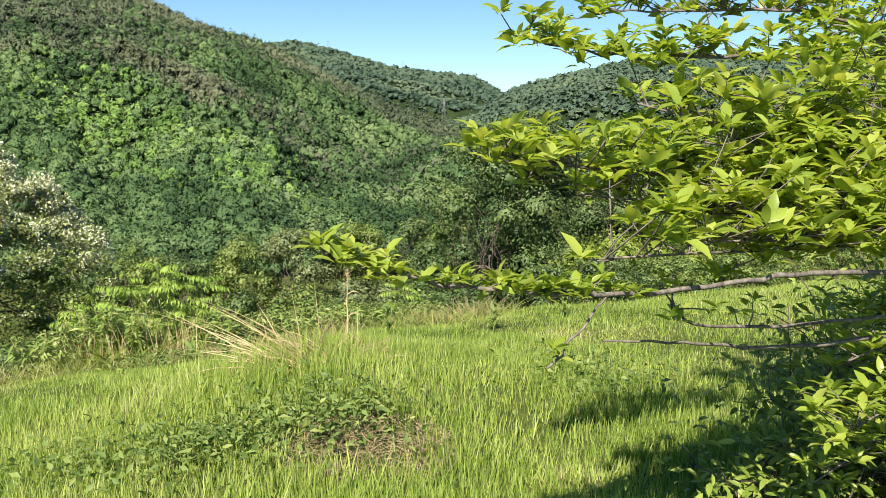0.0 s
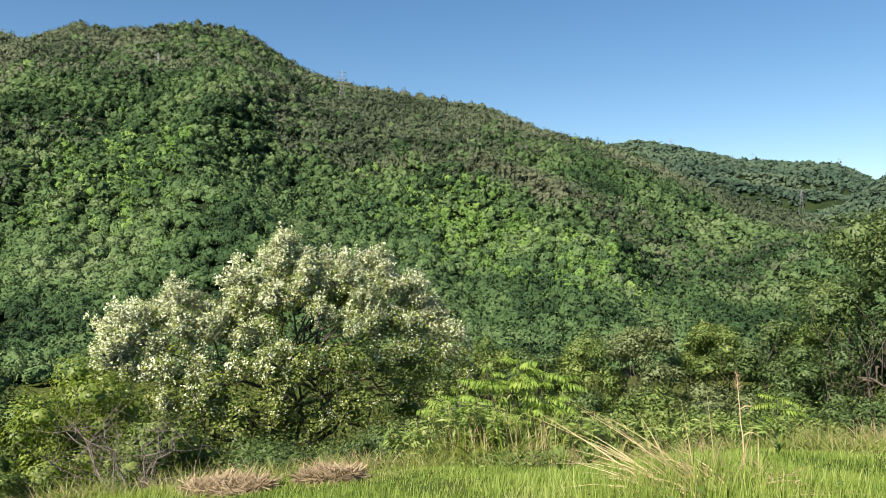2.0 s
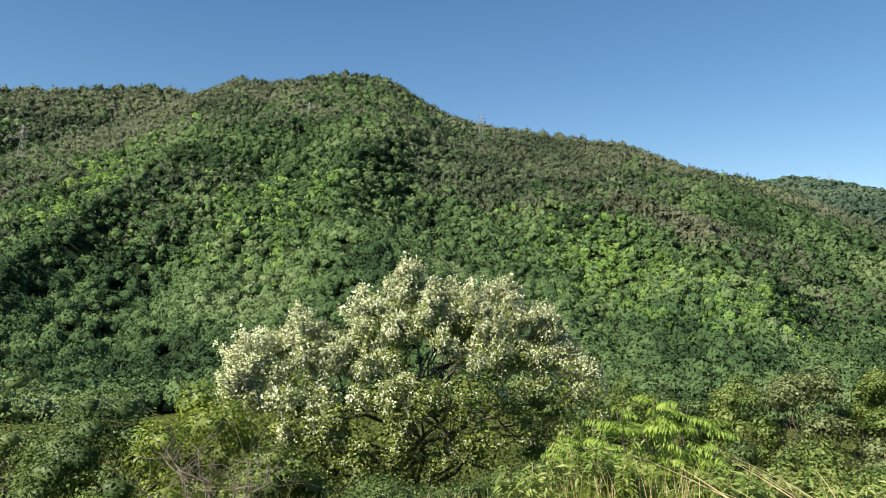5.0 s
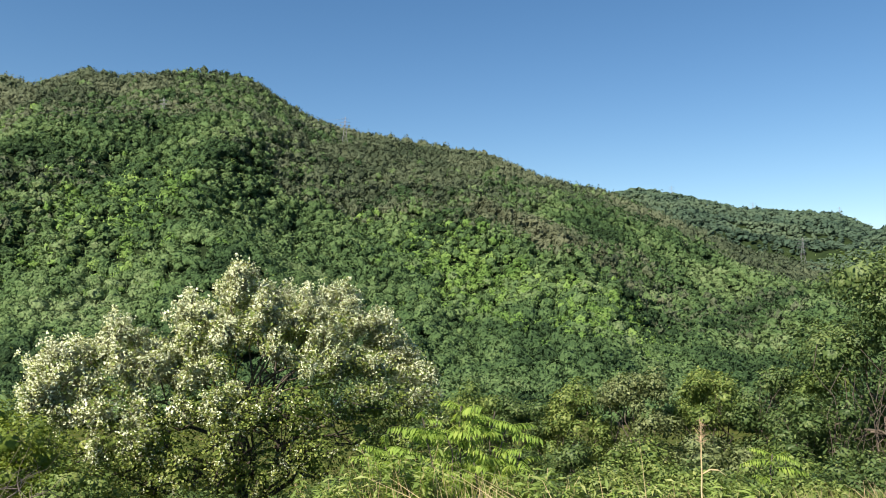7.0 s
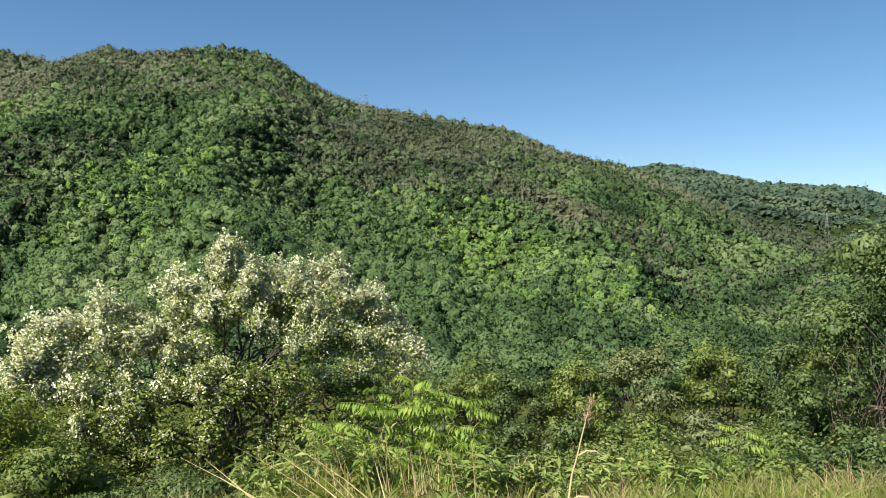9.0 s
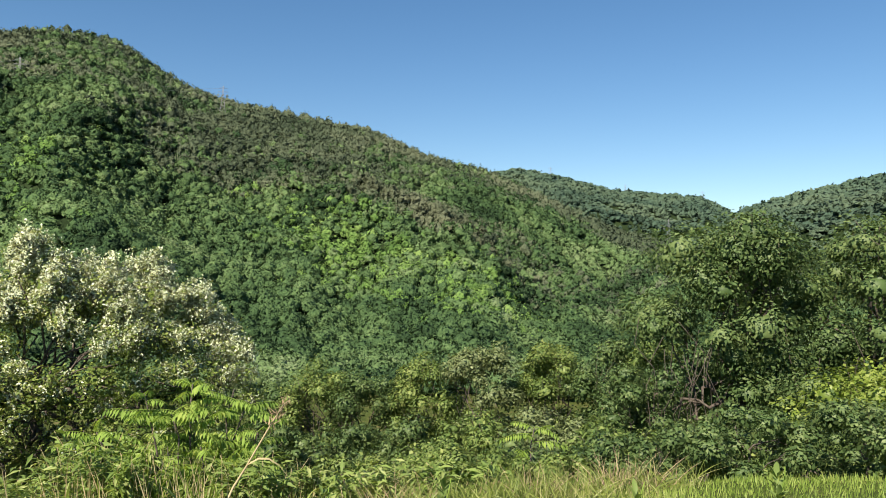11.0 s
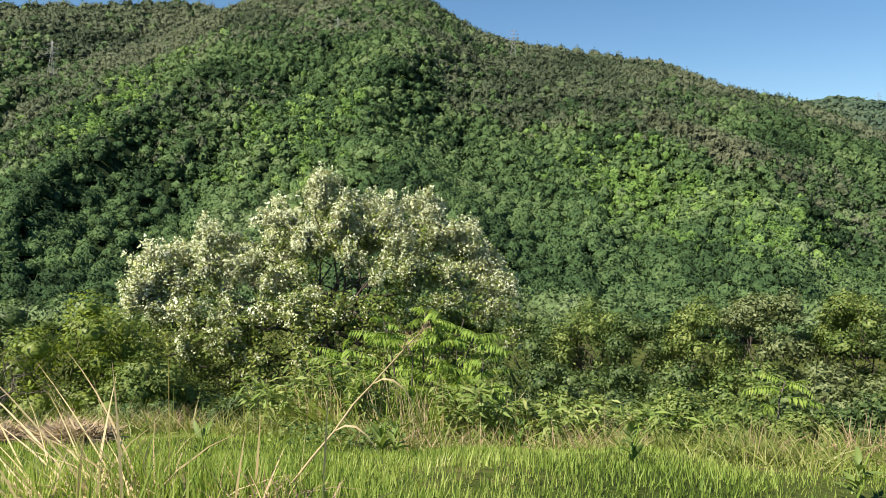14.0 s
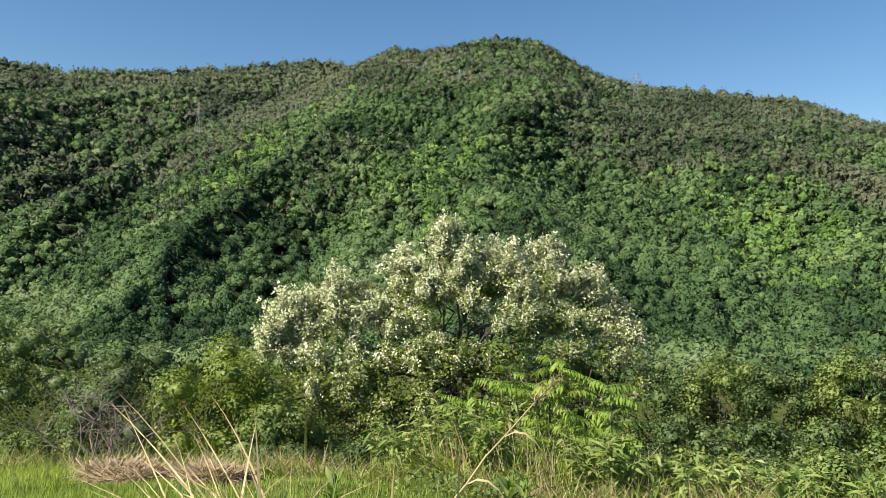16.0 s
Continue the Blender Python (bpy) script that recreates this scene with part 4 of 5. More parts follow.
def build_reeds():
    rng = np.random.default_rng(41)

    def tussock(name, label, x, y, sets, group="dry tussocks"):
        root = thing(name, (x, y, float(ground_z(x, y))), label, "grass tussock", group)
        for part_name, count, spread, length, lean, width, m, curl, jit in sets:
            if part_name == "stalk":
                for _ in range(count):
                    part("stalk", blades(rng, (x, y), 1, spread, length, lean, width, seg=7, curl=curl, jitter=jit), m, root)
            else:
                tagged(part(part_name, blades(rng, (x, y), count, spread, length, lean, width, curl=curl, jitter=jit), m, root), kind="stuff")

    tussock("dry_tussock", "dry straw-coloured reed tussock bent to one side in the meadow", -1.25, 5.48,
            [("stalk", 22, 0.16, 0.82, (-1.3, 0.1), 0.007, M_STRAW, 0.22, 0.35), ("stalk", 8, 0.26, 0.62, (-0.35, -0.25), 0.008, M_STRAW, 0.15, 0.28), ("stalk", 8, 0.2, 0.5, (-0.2, 0.1), 0.008, M_STRAW, 0.4, 0.35),
             ("dead_leaf", 140, 0.24, 0.4, (-0.8, 0), 0.009, M_STRAW, 0.8, 0.5)])
    tussock("dry_tussock", "pinkish dead thatch with a few standing reeds", -0.92, 5.85,
            [("stalk", 4, 0.2, 0.6, (0.02, 0.05), 0.010, M_STRAW, 0.1, 0.15), ("dead_leaf", 260, 0.24, 0.26, (0, 0), 0.008, M_THATCH, 0.9, 0.8)])
    x, y = -1.0, 5.9
    z = float(ground_z(x, y))
    root = thing("plume_reed", (x, y, z), "long leaning dry reed with a feathery seed plume", "reed")
    line = bend((x, y, z - 0.03), (-1.12, 6.85, 0.62), 0.03, rng, 0.002, 9)
    part("stalk", tube(line, [0.0055, 0.003], 6), M_STRAW, root, smooth=True)
    n = 90
    q = rng.uniform(0, 1, n)
    at = line[-1] + np.outer((q - 0.75) * 0.22, (line[-1] - line[-3]) / np.linalg.norm(line[-1] - line[-3])) + rng.normal(size=(n, 3)) * 0.008
    way = (line[-1] - line[-3]) * 3 + rng.normal(size=(n, 3)) * 0.25
    tagged(part("plume", scatter(([(0, -0.05, 0), (1, 0, 0), (0, 0.05, 0)], [(0, 1, 2)]), at, basis(rng.normal(size=(n, 3)), rng, way), rng.uniform(0.02, 0.05, n)), M_THATCH, root), kind="stuff")
    for k in (3, 5):
        part("dead_leaf", blades_at(rng, line[k], 0.35, (0.5, 0.3), 0.010), M_STRAW, root)
    for x, y in ((-6.4, 8.1), (-6.0, 8.4), (-5.6, 8.5)):
        tussock("dry_tussock", "grey-brown dead grass tuft at the meadow edge", x, y,
                [("dead_leaf", 70, 0.26, 0.42, (-0.2, 0), 0.008, M_THATCH, 0.6, 0.5)])
    for x, y, h in ((-4.9, 9.7, 0.95), (-4.5, 9.5, 0.9), (-4.05, 9.6, 1.0), (-3.6, 9.8, 0.95), (-3.0, 10.3, 0.8)):
        tussock("reed_clump", "green reed clump with dry stems at its foot", x, y,
                [("reed_leaf", 120, 0.34, h * 0.75, (0, 0), 0.022, M_YELLOWLEAF, 0.5, 0.5), ("dead_stem", 70, 0.34, h * 0.8, (0, -0.1), 0.010, M_STRAW, 0.15, 0.16)], "reed clumps")
    for i in range(56):
        x = -8 + i * 0.155 + rng.uniform(-0.2, 0.2)
        y = float(np.interp(x, EDGE_X, EDGE_Y)) - rng.uniform(-0.6, 0.6)
        dry = rng.uniform() < 0.28
        tussock("edge_tuft", "dry grass tuft at the meadow edge" if dry else "tall green grass tuft at the meadow edge", x, y,
                [("grass_leaf", 80, 0.4, rng.uniform(0.3, 0.45), (0, 0), 0.006, M_THATCH if dry else M_REED, 0.35, 0.4), ("green_leaf", 70, 0.4, 0.34, (0, 0), 0.010, M_REED, 0.7, 0.5)], "edge tufts")

    def hay(x, y, w, label, n=2200, high=0.06, lift=0.04, long=0.4):
        a, q = rng.uniform(0, 2 * math.pi, n), rng.uniform(0, 1, n) ** 0.6
        px, py = x + q * w * np.cos(a), y + 0.7 * q * w * np.sin(a)
        pz = ground_z(px, py) + high * (1 - q ** 2) * rng.uniform(0.2, 1, n) + lift
        nn = np.stack([rng.normal(size=n) * 0.4, rng.normal(size=n) * 0.4, np.ones(n)], 1)
        strip = ([(-0.5, -0.012, 0), (0.5, -0.012, 0.03), (0.5, 0.012, 0.03), (-0.5, 0.012, 0)], [(0, 1, 2), (0, 2, 3)])
        single("hay_heap", scatter(strip, np.stack([px, py, pz], 1), basis(nn, rng), rng.uniform(0.3, 1.0, n) * long), M_HAY, label, "hay heap", "stuff")

    hay(-5.95, 6.8, 0.5, "flat heap of raked brown hay on the meadow")
    hay(-0.72, 4.3, 0.55, "pale dry grass litter on a bare spot", 2200, 0.03, 0.02, 0.12)
    hay(-4.95, 7.15, 0.34, "small heap of raked brown hay on the meadow")


build_reeds()


# ---- bamboo grass at the meadow edge ----
def bamboo_grass(x, y, wide, high, stems, leaves, seed):
    rng = np.random.default_rng(seed)
    z = float(ground_z(x, y))
    root = thing("bamboo_grass", (x, y, z), "bushy light green bamboo grass on dry canes", "bamboo", "bamboo grass clumps")
    at, way = [], []
    for _ in range(stems):
        a, q = rng.uniform(0, 2 * math.pi), rng.uniform(0, 1) ** 0.5 * wide
        foot = np.array([x + q * 0.6 * math.cos(a), y + q * 0.6 * math.sin(a), 0.0])
        foot[2] = float(ground_z(foot[0], foot[1])) - 0.03
        tip = foot + [q * 0.7 * math.cos(a), q * 0.7 * math.sin(a), high * rng.uniform(0.7, 1.1)]
        line = bend(foot, tip, 0.05, rng, 0.02, 7)
        part("cane", tube(line, [0.005, 0.002], 4), M_STRAW, root)
        for _ in range(leaves):
            k = rng.uniform(2.2, 6)
            at.append([np.interp(k, range(7), line[:, j]) for j in range(3)] + rng.normal(size=3) * 0.03)
            b = rng.uniform(0, 2 * math.pi)
            way.append([math.cos(b), math.sin(b), rng.uniform(-0.35, 0.5)])
    at, way = np.array(at), np.array(way)
    size = rng.uniform(0.09, 0.17, len(at))
    tagged(part("foliage", scatter(LEAF, at, basis(rng.normal(size=at.shape) * 0.4 + [0, 0, 1.0], rng, way), np.stack([size, size * 0.55, size], 1)), M_BAMBOO, root), kind="stuff")


for x, y, wide, high, stems, seed in ((-4.55, 9.75, 0.42, 0.95, 26, 91), (-4.2, 9.7, 0.35, 0.75, 18, 92), (-3.2, 10.2, 0.4, 0.7, 18, 93), (-5.2, 9.4, 0.35, 0.7, 14, 94), (-2.2, 10.4, 0.35, 0.5, 14, 95), (-1.3, 10.5, 0.35, 0.45, 14, 96)):
    bamboo_grass(x, y, wide, high, stems, 34, seed)


# ---- a leafless bush ----
def build_bare():
    rng = np.random.default_rng(51)
    x, y = -7.9, 7.3
    z = float(ground_z(x, y))
    root = thing("bare_bush", (x, y, z), "leafless grey twiggy bush at the meadow edge", "bush")
    for _ in range(11):
        a = rng.uniform(0, 2 * math.pi)
        tip = np.array([x + math.cos(a) * rng.uniform(0.4, 1.2), y + math.sin(a) * rng.uniform(0.4, 1.0), rng.uniform(-1.0, -0.45)])
        line = bend((x, y, z - 0.1), tip, 0.08, rng, 0.05, 7)
        pieces = [tube(line, [0.016, 0.004], 5)]
        for _ in range(20):
            j = int(rng.integers(2, 7))
            e = line[j] + rng.normal(size=3) * 0.28 + [0, 0, 0.1]
            pieces.append(tube(bend(line[j], e, 0, rng, 0.08, 4), [0.004, 0.0015], 3))
        part("branch", join_np(pieces), M_DEADWOOD, root)


build_bare()


# ---- the meadow's grass and weeds ----
def build_meadow():
    rng = np.random.default_rng(61)
    n, far = 480000, 60000
    # denser where one walks close by, sparse behind and around
    r = np.concatenate([1.2 + 15 * rng.uniform(size=n) ** 1.15, 1.0 + 40 * rng.uniform(size=far) ** 0.7])
    a = np.concatenate([rng.uniform(radians(-55), radians(100), n) + rng.normal(size=n) * 0.25, rng.uniform(0, 2 * math.pi, far)])
    n += far
    x, y = 0.2 - np.sin(a) * r, 1.0 + np.cos(a) * r
    ok = (y < np.interp(x, EDGE_X, EDGE_Y) + 0.3) & (np.sin(x * 1.9 + 1) * np.sin(y * 1.6 + x * 0.6) + rng.normal(size=n) * 0.3 < 0.86) & (np.hypot((x + 0.72) / 0.45, (y - 4.3) / 0.36) + rng.normal(size=n) * 0.25 > 1)
    x, y = x[ok], y[ok]
    n = len(x)
    tall = 0.78 + 0.22 * np.sin(x * 0.9 + 2) * np.sin(y * 1.1) + 0.2 * np.sin(x * 3.1) * np.sin(y * 2.7)
    h = np.interp(y, [4.6, 6.6], [0.21, 0.085]) * tall * rng.uniform(0.35, 1.3, n)
    h *= 1 + 0.8 * np.exp(-((x + 1.3) ** 2 + (y - 5.6) ** 2) / 0.7)
    z = ground_z(x, y)
    spin = rng.uniform(0, 2 * math.pi, n)
    lean = rng.normal(size=(n, 2)) * 0.18
    turns = np.zeros((n, 3, 3))
    turns[:, 0, 0], turns[:, 0, 1], turns[:, 1, 0], turns[:, 1, 1] = np.cos(spin), -np.sin(spin), np.sin(spin), np.cos(spin)
    turns[:, 0, 2], turns[:, 1, 2], turns[:, 2, 2] = lean[:, 0], lean[:, 1], 1
    w = rng.uniform(0.004, 0.008, n) * (1 + np.hypot(x, y - 1) * 0.05)
    curved = ([(-0.5, 0, 0), (0.5, 0, 0), (-0.4, 0.10, 0.5), (0.4, 0.10, 0.5), (0, 0.38, 1.0)], [(0, 1, 3), (0, 3, 2), (2, 3, 4)])
    spike = ([(-0.5, 0, 0), (0.5, 0, 0), (0, 0.15, 1.0)], [(0, 1, 2)])
    k = rng.uniform(size=n) < 0.3
    at, size = np.stack([x, y, z - 0.01], 1), np.stack([w, h, h], 1)
    single("meadow_grass", join_np([scatter(curved, at[k], turns[k], size[k]), scatter(spike, at[~k], turns[~k], size[~k])]), M_GRASS,
           "lush shin-high green meadow grass with paler seed tips", "grass", "stuff")

    def dock(x, y, s):
        z = float(ground_z(x, y))
        root = thing("dock_weed", (x, y, z), "broad-leaved green dock weed in the grass", "weed", "dock weeds")
        part("stem", tube(bend((x, y, z - 0.03), (x + 0.05, y, z + 0.5 * s), 0, rng, 0.02, 5), [0.008, 0.004], 5), M_AILANTHUS, root)
        for k in range(13):
            a = k * 2.4 + rng.uniform(-0.3, 0.3)
            way = np.array([[math.cos(a), math.sin(a), rng.uniform(0.3, 1.5)]])
            p = np.array([[x, y, z + s * rng.uniform(0.03, 0.4)]])
            size = s * rng.uniform(0.14, 0.26)
            part("leaf", scatter(PLUM_LEAF, p, basis(np.array([[-way[0, 0], -way[0, 1], 0.8]]) + rng.normal(size=(1, 3)) * 0.3, rng, way), np.array([[size, size * 0.8, size]])), M_SHRUB, root, smooth=True)

    for x, y, s in ((-2.6, 8.2, 0.8), (-2.3, 8.0, 0.6), (-2.4, 6.6, 0.5), (-0.9, 8.6, 0.55), (0.3, 8.8, 0.6), (1.2, 9.5, 0.6), (-1.9, 8.9, 0.5)):
        dock(x, y, s)
    # low broad-leaved weeds in patches
    pts = []
    for cx, cy, s, m in ((-0.98, 4.5, 0.5, 900), (-1.5, 4.2, 0.4, 500), (-2.2, 4.2, 0.5, 500), (0.8, 5.5, 0.6, 500), (-3.4, 8.6, 0.5, 500)):
        px, py = cx + rng.normal(size=m) * s * 0.6, cy + rng.normal(size=m) * s * 0.45
        pts.append(np.stack([px, py, ground_z(px, py) + rng.uniform(0.03, 0.2, m)], 1))
    pts = np.concatenate(pts)
    nn = rng.normal(size=pts.shape) * 0.5 + [0, 0, 1]
    single("meadow_weeds", scatter(LEAF, pts, basis(nn, rng), rng.uniform(0.03, 0.075, len(pts))), M_SHRUB, "low dark broad-leaved weeds among the grass", "weeds", "stuff")


build_meadow()


# ---- the plum tree that the walk sets out beside ----
def build_plum():
    rng = np.random.default_rng(71)
    x, y = 2.5, 3.3
    z = float(ground_z(x, y))
    root = thing("plum_tree", (x, y, z), "plum tree with fresh bright green leaves on long branches", "tree")
    part("trunk", tube(bend((x, y, z - 0.2), (x, y, 1.2), 0, rng, 0.03, 7), [0.10, 0.065], 10), M_PLUMBARK, root, smooth=True)

    def spray(line, r0, density, size, skip=0.0, spread=0.05):
        """A branch and its whorls of upright leaves on short spurs."""
        line = np.array(line, float)
        s = np.linspace(0, 1, len(line))
        fine = np.stack([np.interp(np.linspace(0, 1, 4 * len(line)), s, line[:, k]) for k in range(3)], 1)
        fine[1:-1] = (fine[:-2] + fine[1:-1] * 2 + fine[2:]) / 4
        fine[1:-1] += rng.normal(size=fine[1:-1].shape) * 0.004
        branch = part("branch", tube(fine, [r0, 0.0025], 7), M_PLUMBARK, root, smooth=True)
        length = np.linalg.norm(np.diff(fine, axis=0), axis=1).sum()
        at, ns, sp, sz, spurs = [], [], [], [], []
        for _ in range(int(density * length)):
            q = rng.uniform(skip, 1)
            c = np.array([np.interp(q, np.linspace(0, 1, len(fine)), fine[:, k]) for k in range(3)])
            e = c + rng.normal(size=3) * spread * [1, 1, 0.6] + [0, 0, spread * 0.55]
            spurs.append(tube(np.array([c, (c + e) / 2 + rng.normal(size=3) * 0.004, e]), [0.0028, 0.0018], 3))
            for k in range(int(rng.integers(6, 11))):
                a = k * 2.4 + rng.uniform(0, 1)
                w = np.array([math.cos(a), math.sin(a), rng.uniform(0.1, 1.1)])
                at.append(e + rng.normal(size=3) * 0.006)
                sp.append(w)
                ns.append(np.array([-w[0] * 0.5, -w[1] * 0.5, 1.0]) + rng.normal(size=3) * 0.35)
                sz.append(size * rng.uniform(0.6, 1.15))
        if at:
            tagged(part("spur", join_np(spurs), M_PLUMBARK, branch), kind="stuff")
            tagged(part("foliage", scatter(PLUM_LEAF, np.array(at), basis(np.array(ns), rng, np.array(sp)), np.array(sz)), M_PLUM, branch, smooth=True), kind="stuff")

    hub = (x, y, 1.15)
    spray([hub, (0.88, 2.31, 1.27), (0.55, 2.13, 1.29), (0.37, 2.03, 1.28), (0.05, 1.86, 1.28), (-0.16, 1.75, 1.30), (-0.34, 1.68, 1.335), (-0.43, 1.64, 1.36), (-0.49, 1.62, 1.385)], 0.008, 15, 0.047, 0.45, 0.016)
    spray([hub, (1.05, 2.66, 1.60), (0.51, 2.42, 1.58), (0.15, 2.20, 1.53), (-0.10, 2.02, 1.54), (-0.20, 1.95, 1.55)], 0.009, 26, 0.060, 0.3, 0.05)
    spray([hub, (1.3, 3.0, 1.86), (0.91, 3.01, 1.93), (0.48, 2.90, 1.90), (0.18, 2.78, 1.89), (-0.08, 2.71, 1.93)], 0.010, 25, 0.072, 0.3, 0.05)
    spray([hub, (1.35, 3.05, 2.0), (0.90, 3.02, 2.08), (0.48, 2.90, 2.05), (0.19, 2.84, 2.02)], 0.009, 28, 0.072, 0.3, 0.07)
    spray([hub, (1.09, 2.63, 1.02), (0.56, 2.40, 1.04), (0.33, 2.28, 1.08), (0.12, 2.21, 1.10)], 0.008, 0, 0.05)
    spray([hub, (1.02, 2.53, 1.11), (0.57, 2.33, 1.11), (0.31, 2.16, 1.16), (0.25, 2.11, 1.23)], 0.007, 3, 0.045, 0.5)
    spray([(0.05, 1.86, 1.28), (-0.02, 1.82, 1.20), (-0.08, 1.80, 1.14)], 0.0026, 14, 0.04, 0.6, 0.01)
    # among these, unseen outer tips are added to cast shade on the grass
    for tip, r in (((0.02, 2.10, 1.47), 30), ((0.21, 2.32, 1.70), 32), ((0.16, 2.20, 1.43), 32), ((0.44, 2.24, 1.45), 32), ((0.28, 2.17, 1.49), 30), ((0.41, 2.39, 1.74), 32), ((0.64, 2.30, 1.49), 32), ((0.77, 2.52, 1.77), 34),
                   ((0.77, 2.37, 1.42), 32), ((0.46, 2.10, 1.38), 30), ((0.12, 2.21, 1.53), 28), ((0.28, 2.30, 1.62), 30), ((0.88, 2.46, 1.62), 32), ((0.05, 1.96, 1.34), 26), ((0.27, 2.04, 1.37), 28), ((0.64, 2.44, 1.60), 32),
                   ((0.95, 2.60, 1.95), 30), ((1.2, 2.5, 1.4), 28), ((1.5, 2.6, 1.75), 28), ((1.7, 2.7, 2.2), 24), ((2.9, 4.3, 1.9), 16), ((3.4, 3.6, 2.0), 16), ((3.0, 2.4, 1.9), 16), ((2.2, 2.3, 1.8), 18), ((2.5, 3.4, 2.7), 18), ((1.25, 2.75, 1.25), 24), ((1.4, 2.5, 1.05), 20), ((1.3, 3.0, 0.85), 24), ((1.6, 2.9, 0.7), 24), ((1.1, 2.9, 1.0), 22), ((1.7, 2.6, 0.95), 22), ((1.5, 3.2, 0.55), 20), ((1.45, 2.8, 1.4), 26), ((1.7, 2.8, 1.6), 26), ((1.5, 2.0, 1.35), 24), ((1.9, 1.9, 1.6), 24), ((1.5, 2.2, 1.75), 26), ((2.0, 1.7, 1.9), 22), ((1.8, 2.3, 1.2), 24), ((0.85, 2.45, 0.75), 30), ((1.1, 2.9, 0.6), 30), ((0.95, 2.6, 0.95), 30), ((1.2, 3.1, 0.8), 30), ((1.0, 2.85, 0.45), 26), ((1.25, 2.95, 1.0), 30), ((1.2, 3.7, 2.1), 34), ((1.5, 4.0, 2.2), 34), ((1.0, 3.4, 2.3), 34), ((1.8, 4.3, 2.3), 34), ((1.6, 3.5, 2.0), 34), ((2.1, 4.0, 2.5), 30), ((1.4, 3.3, 2.6), 30), ((2.0, 3.6, 1.9), 30), ((2.3, 4.5, 2.2), 30), ((1.7, 3.8, 2.7), 30)):
        mid = (np.array(hub) + np.array(tip)) / 2 + [0, 0, 0.08]
        spray([hub, mid, tip], 0.008, r * 0.95, 0.072, 0.45, 0.085)


build_plum()


# ---- brambles at its foot ----
def bramble(x, y, wide, high, canes, seed):
    rng = np.random.default_rng(seed)
    z = float(ground_z(x, y))
    root = thing("bramble", (x, y, z), "bramble thicket with bright leaves under a plum tree", "bush", "brambles")
    at, ns, sp, sz = [], [], [], []
    for _ in range(canes):
        a = rng.uniform(0, 2 * math.pi)
        q = rng.uniform(0.1, 1) * wide
        tip = np.array([x + math.cos(a) * q, y + math.sin(a) * q, z + rng.uniform(0.25, 1) * high])
        line = bend((x + rng.normal() * 0.15, y + rng.normal() * 0.15, z - 0.03), tip, 0.12, rng, 0.04, 8)
        part("cane", tube(line, [0.006, 0.002], 4), M_BARK, root)
        for _ in range(46):
            at.append(line[int(rng.integers(1, 8))] + rng.normal(size=3) * 0.07)
            ns.append(np.array([-0.1, -0.3, 1.0]) + rng.normal(size=3) * 0.4)
            sp.append(rng.normal(size=3))
            sz.append(rng.uniform(0.035, 0.075))
    tagged(part("foliage", scatter(PLUM_LEAF, np.array(at), basis(np.array(ns), rng, np.array(sp)), np.array(sz)), M_YELLOWLEAF, root, smooth=True), kind="stuff")


bramble(1.38, 3.35, 0.55, 0.85, 34, 81)
bramble(1.95, 2.95, 0.6, 1.0, 30, 82)
bramble(1.55, 2.55, 0.5, 0.6, 24, 83)
bramble(0.85, 2.75, 0.38, 0.5, 22, 84)
bramble(1.05, 3.25, 0.4, 0.6, 22, 85)
bramble(1.75, 3.8, 0.6, 1.3, 46, 86)
bramble(1.5, 3.55, 0.5, 1.05, 34, 87)
bramble(2.3, 4.2, 0.7, 1.3, 36, 88)


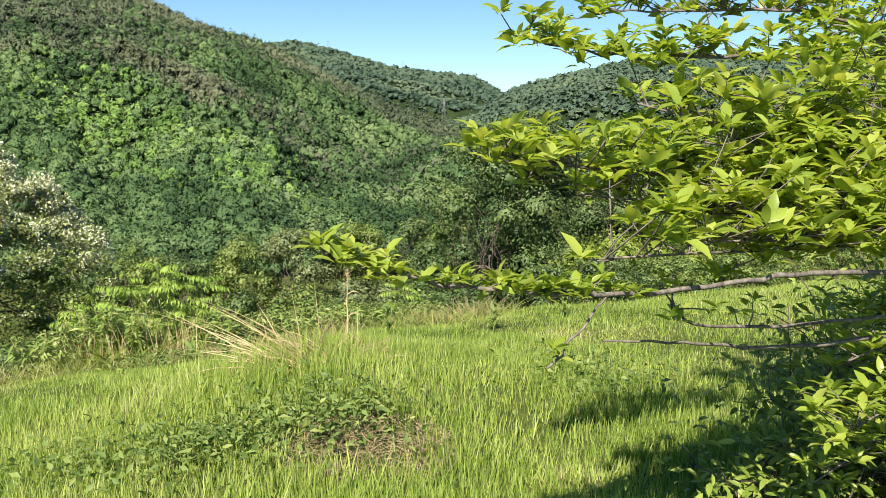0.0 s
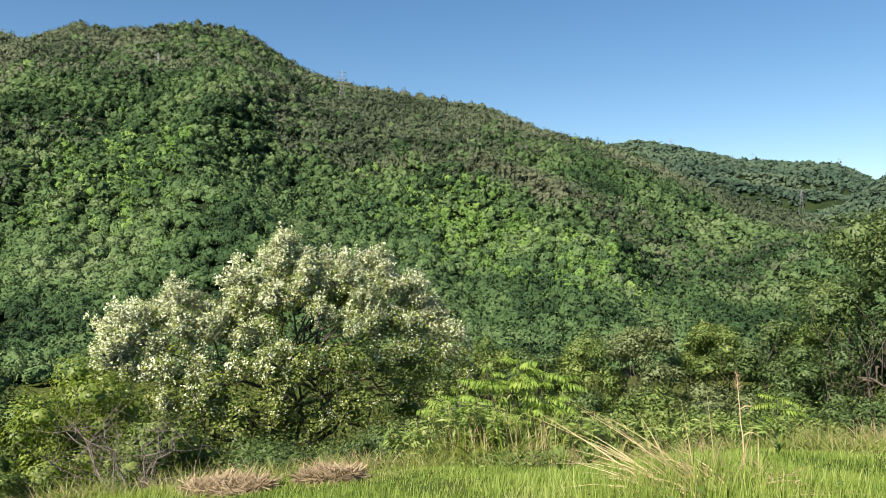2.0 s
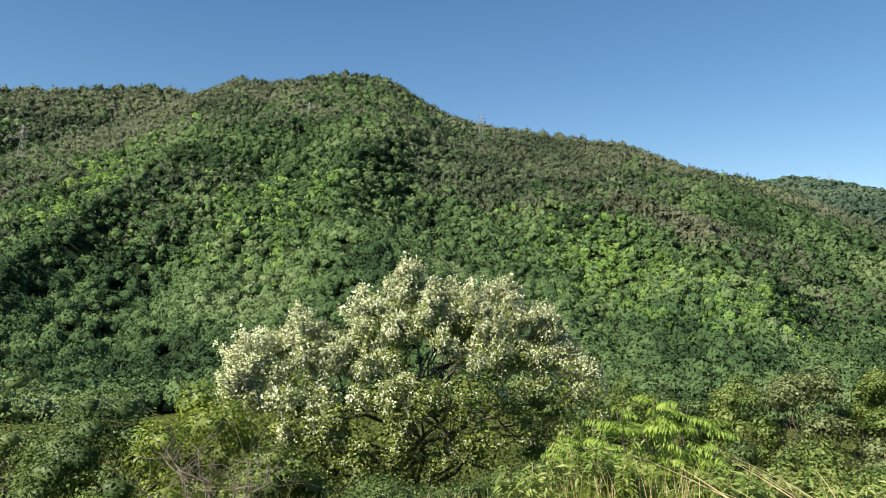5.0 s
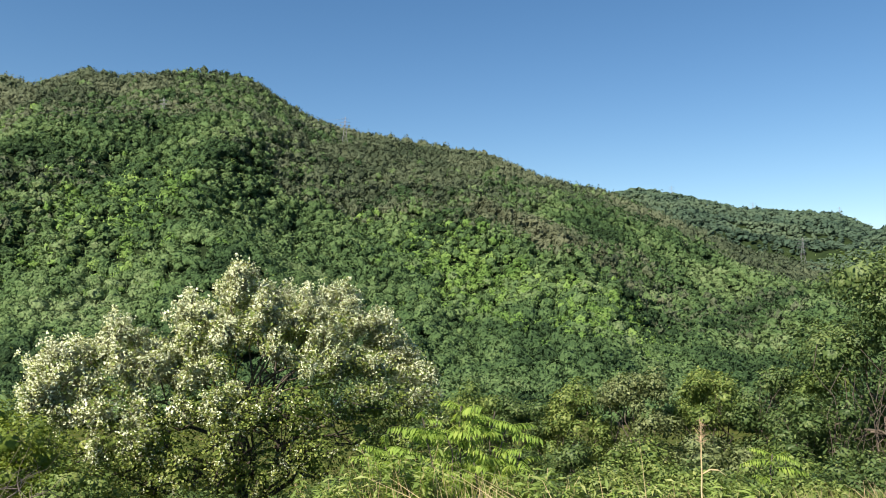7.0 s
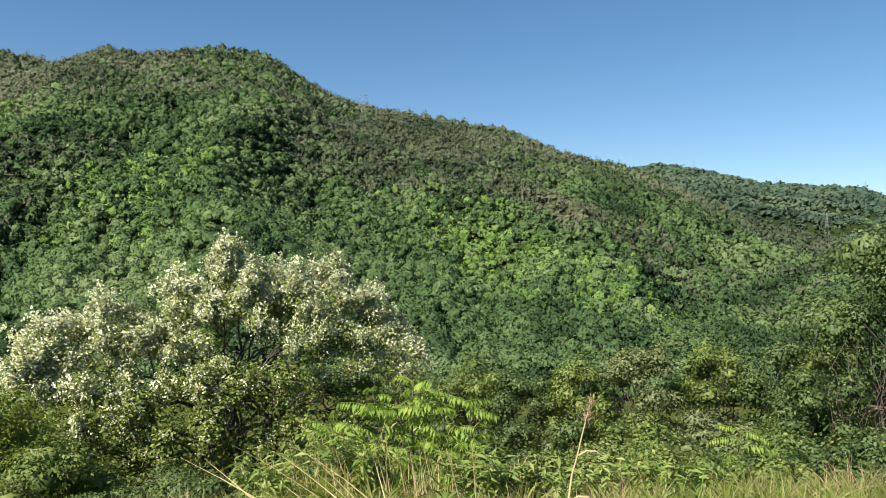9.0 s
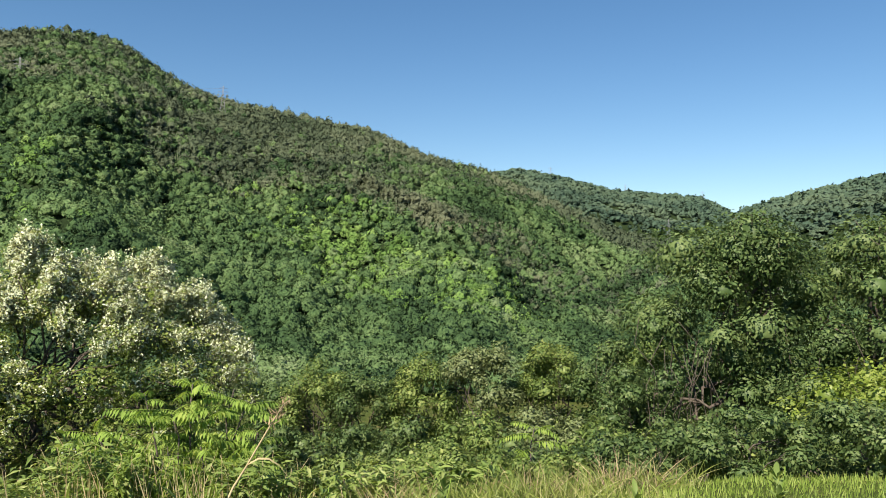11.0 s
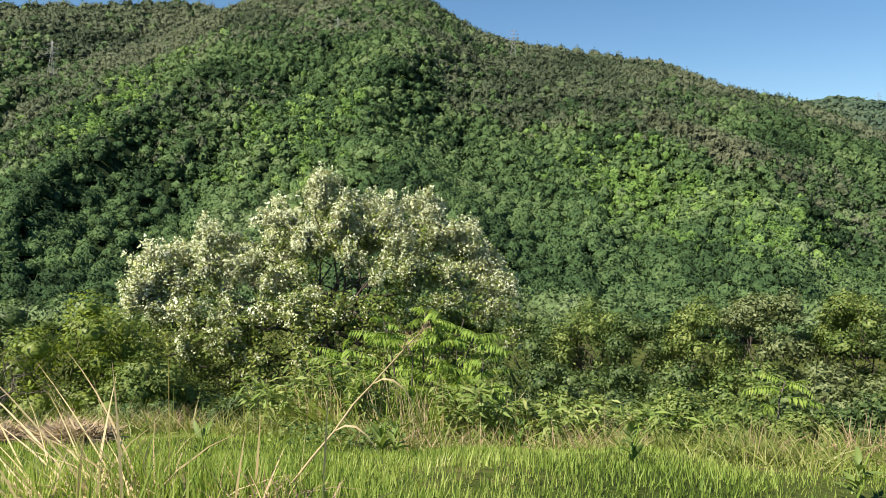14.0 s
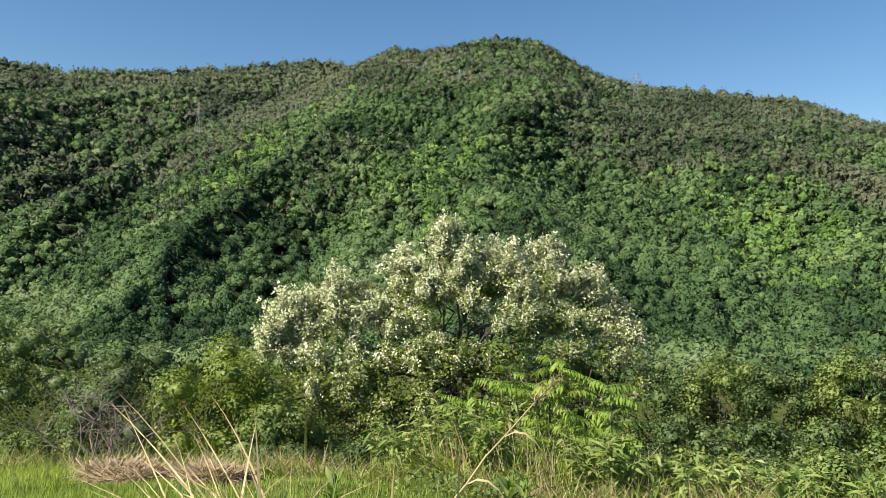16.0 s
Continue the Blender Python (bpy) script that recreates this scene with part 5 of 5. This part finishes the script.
# ---- power line over the ridges ----
def pylon(x, y, z, h, turn):
    root = thing("pylon", (x, y, z), "lattice steel power pylon standing among trees on a ridge", "pylon", "pylons")
    r = 0.10 * h
    c, s = math.cos(turn), math.sin(turn)

    def at(a, b, q):
        return np.array([x + a * c - b * s, y + a * s + b * c, z + q])

    for i, j in ((1, 1), (1, -1), (-1, 1), (-1, -1)):
        part("leg", tube([at(i * r, j * r, 0), at(i * r * 0.3, j * r * 0.3, h * 0.6), at(i * r * 0.1, j * r * 0.1, h)], [0.16, 0.1], 4), M_STEEL, root)
    for k in range(7):
        q0, q1 = k / 7, (k + 1) / 7
        w0, w1 = r * (1 - 0.95 * q0), r * (1 - 0.95 * q1)
        part("brace", join_np([tube([at(-w0, w0, q0 * h), at(w1, w1, q1 * h)], [0.07, 0.07], 3), tube([at(w0, -w0, q0 * h), at(-w1, -w1, q1 * h)], [0.07, 0.07], 3)]), M_STEEL, root)
    for q, w in ((0.62, 0.24), (0.76, 0.2), (0.9, 0.16)):
        part("cross_arm", join_np([tube([at(-w * h, 0, q * h), at(0, 0, (q + 0.05) * h), at(w * h, 0, q * h)], [0.09, 0.12], 4), tube([at(-w * h, 0, q * h), at(w * h, 0, q * h)], [0.09, 0.09], 4)]), M_STEEL, root)


def build_power():
    eye = 1.4
    spots = []
    for az, top, r, h, turn in ((33.2, 13.8, 780, 26, 0.5), (46.3, 14.2, 720, 26, 0.5), (65.4, 10.9, 640, 26, 0.6), (0.1, 4.75, 1100, 34, 0.3), (3.2, 7.35, 1980, 40, 0.3), (8.7, 8.7, 1980, 40, 0.3), (-2.2, 6.75, 1980, 40, 0.3)):
        w = radians(az)
        x, y, z = -math.sin(w) * r, math.cos(w) * r, eye + math.tan(radians(top)) * r - h
        pylon(x, y, z, h, turn)
        spots.append((x, y, z + h * 0.76, r))
    w = radians(84)
    ends = [(spots[0], spots[1]), (spots[1], spots[2]), (spots[2], (-math.sin(w) * 560, math.cos(w) * 560, 1.4 + math.tan(radians(7.6)) * 560, 560))]
    for a, b in ends:
        for q in (-4.2, 0.0, 3.6):
            p, e = np.array(a[:3]) + [0, 0, q], np.array(b[:3]) + [0, 0, q]
            s = np.linspace(0, 1, 24)[:, None]
            line = p + (e - p) * s
            line[:, 2] -= 26 * (s * (1 - s))[:, 0]
            single("power_cable", tube(line, [0.045, 0.045], 4), M_STEEL, "thin steel power cable slung between ridge pylons", "cable", group="power cables")


build_power()
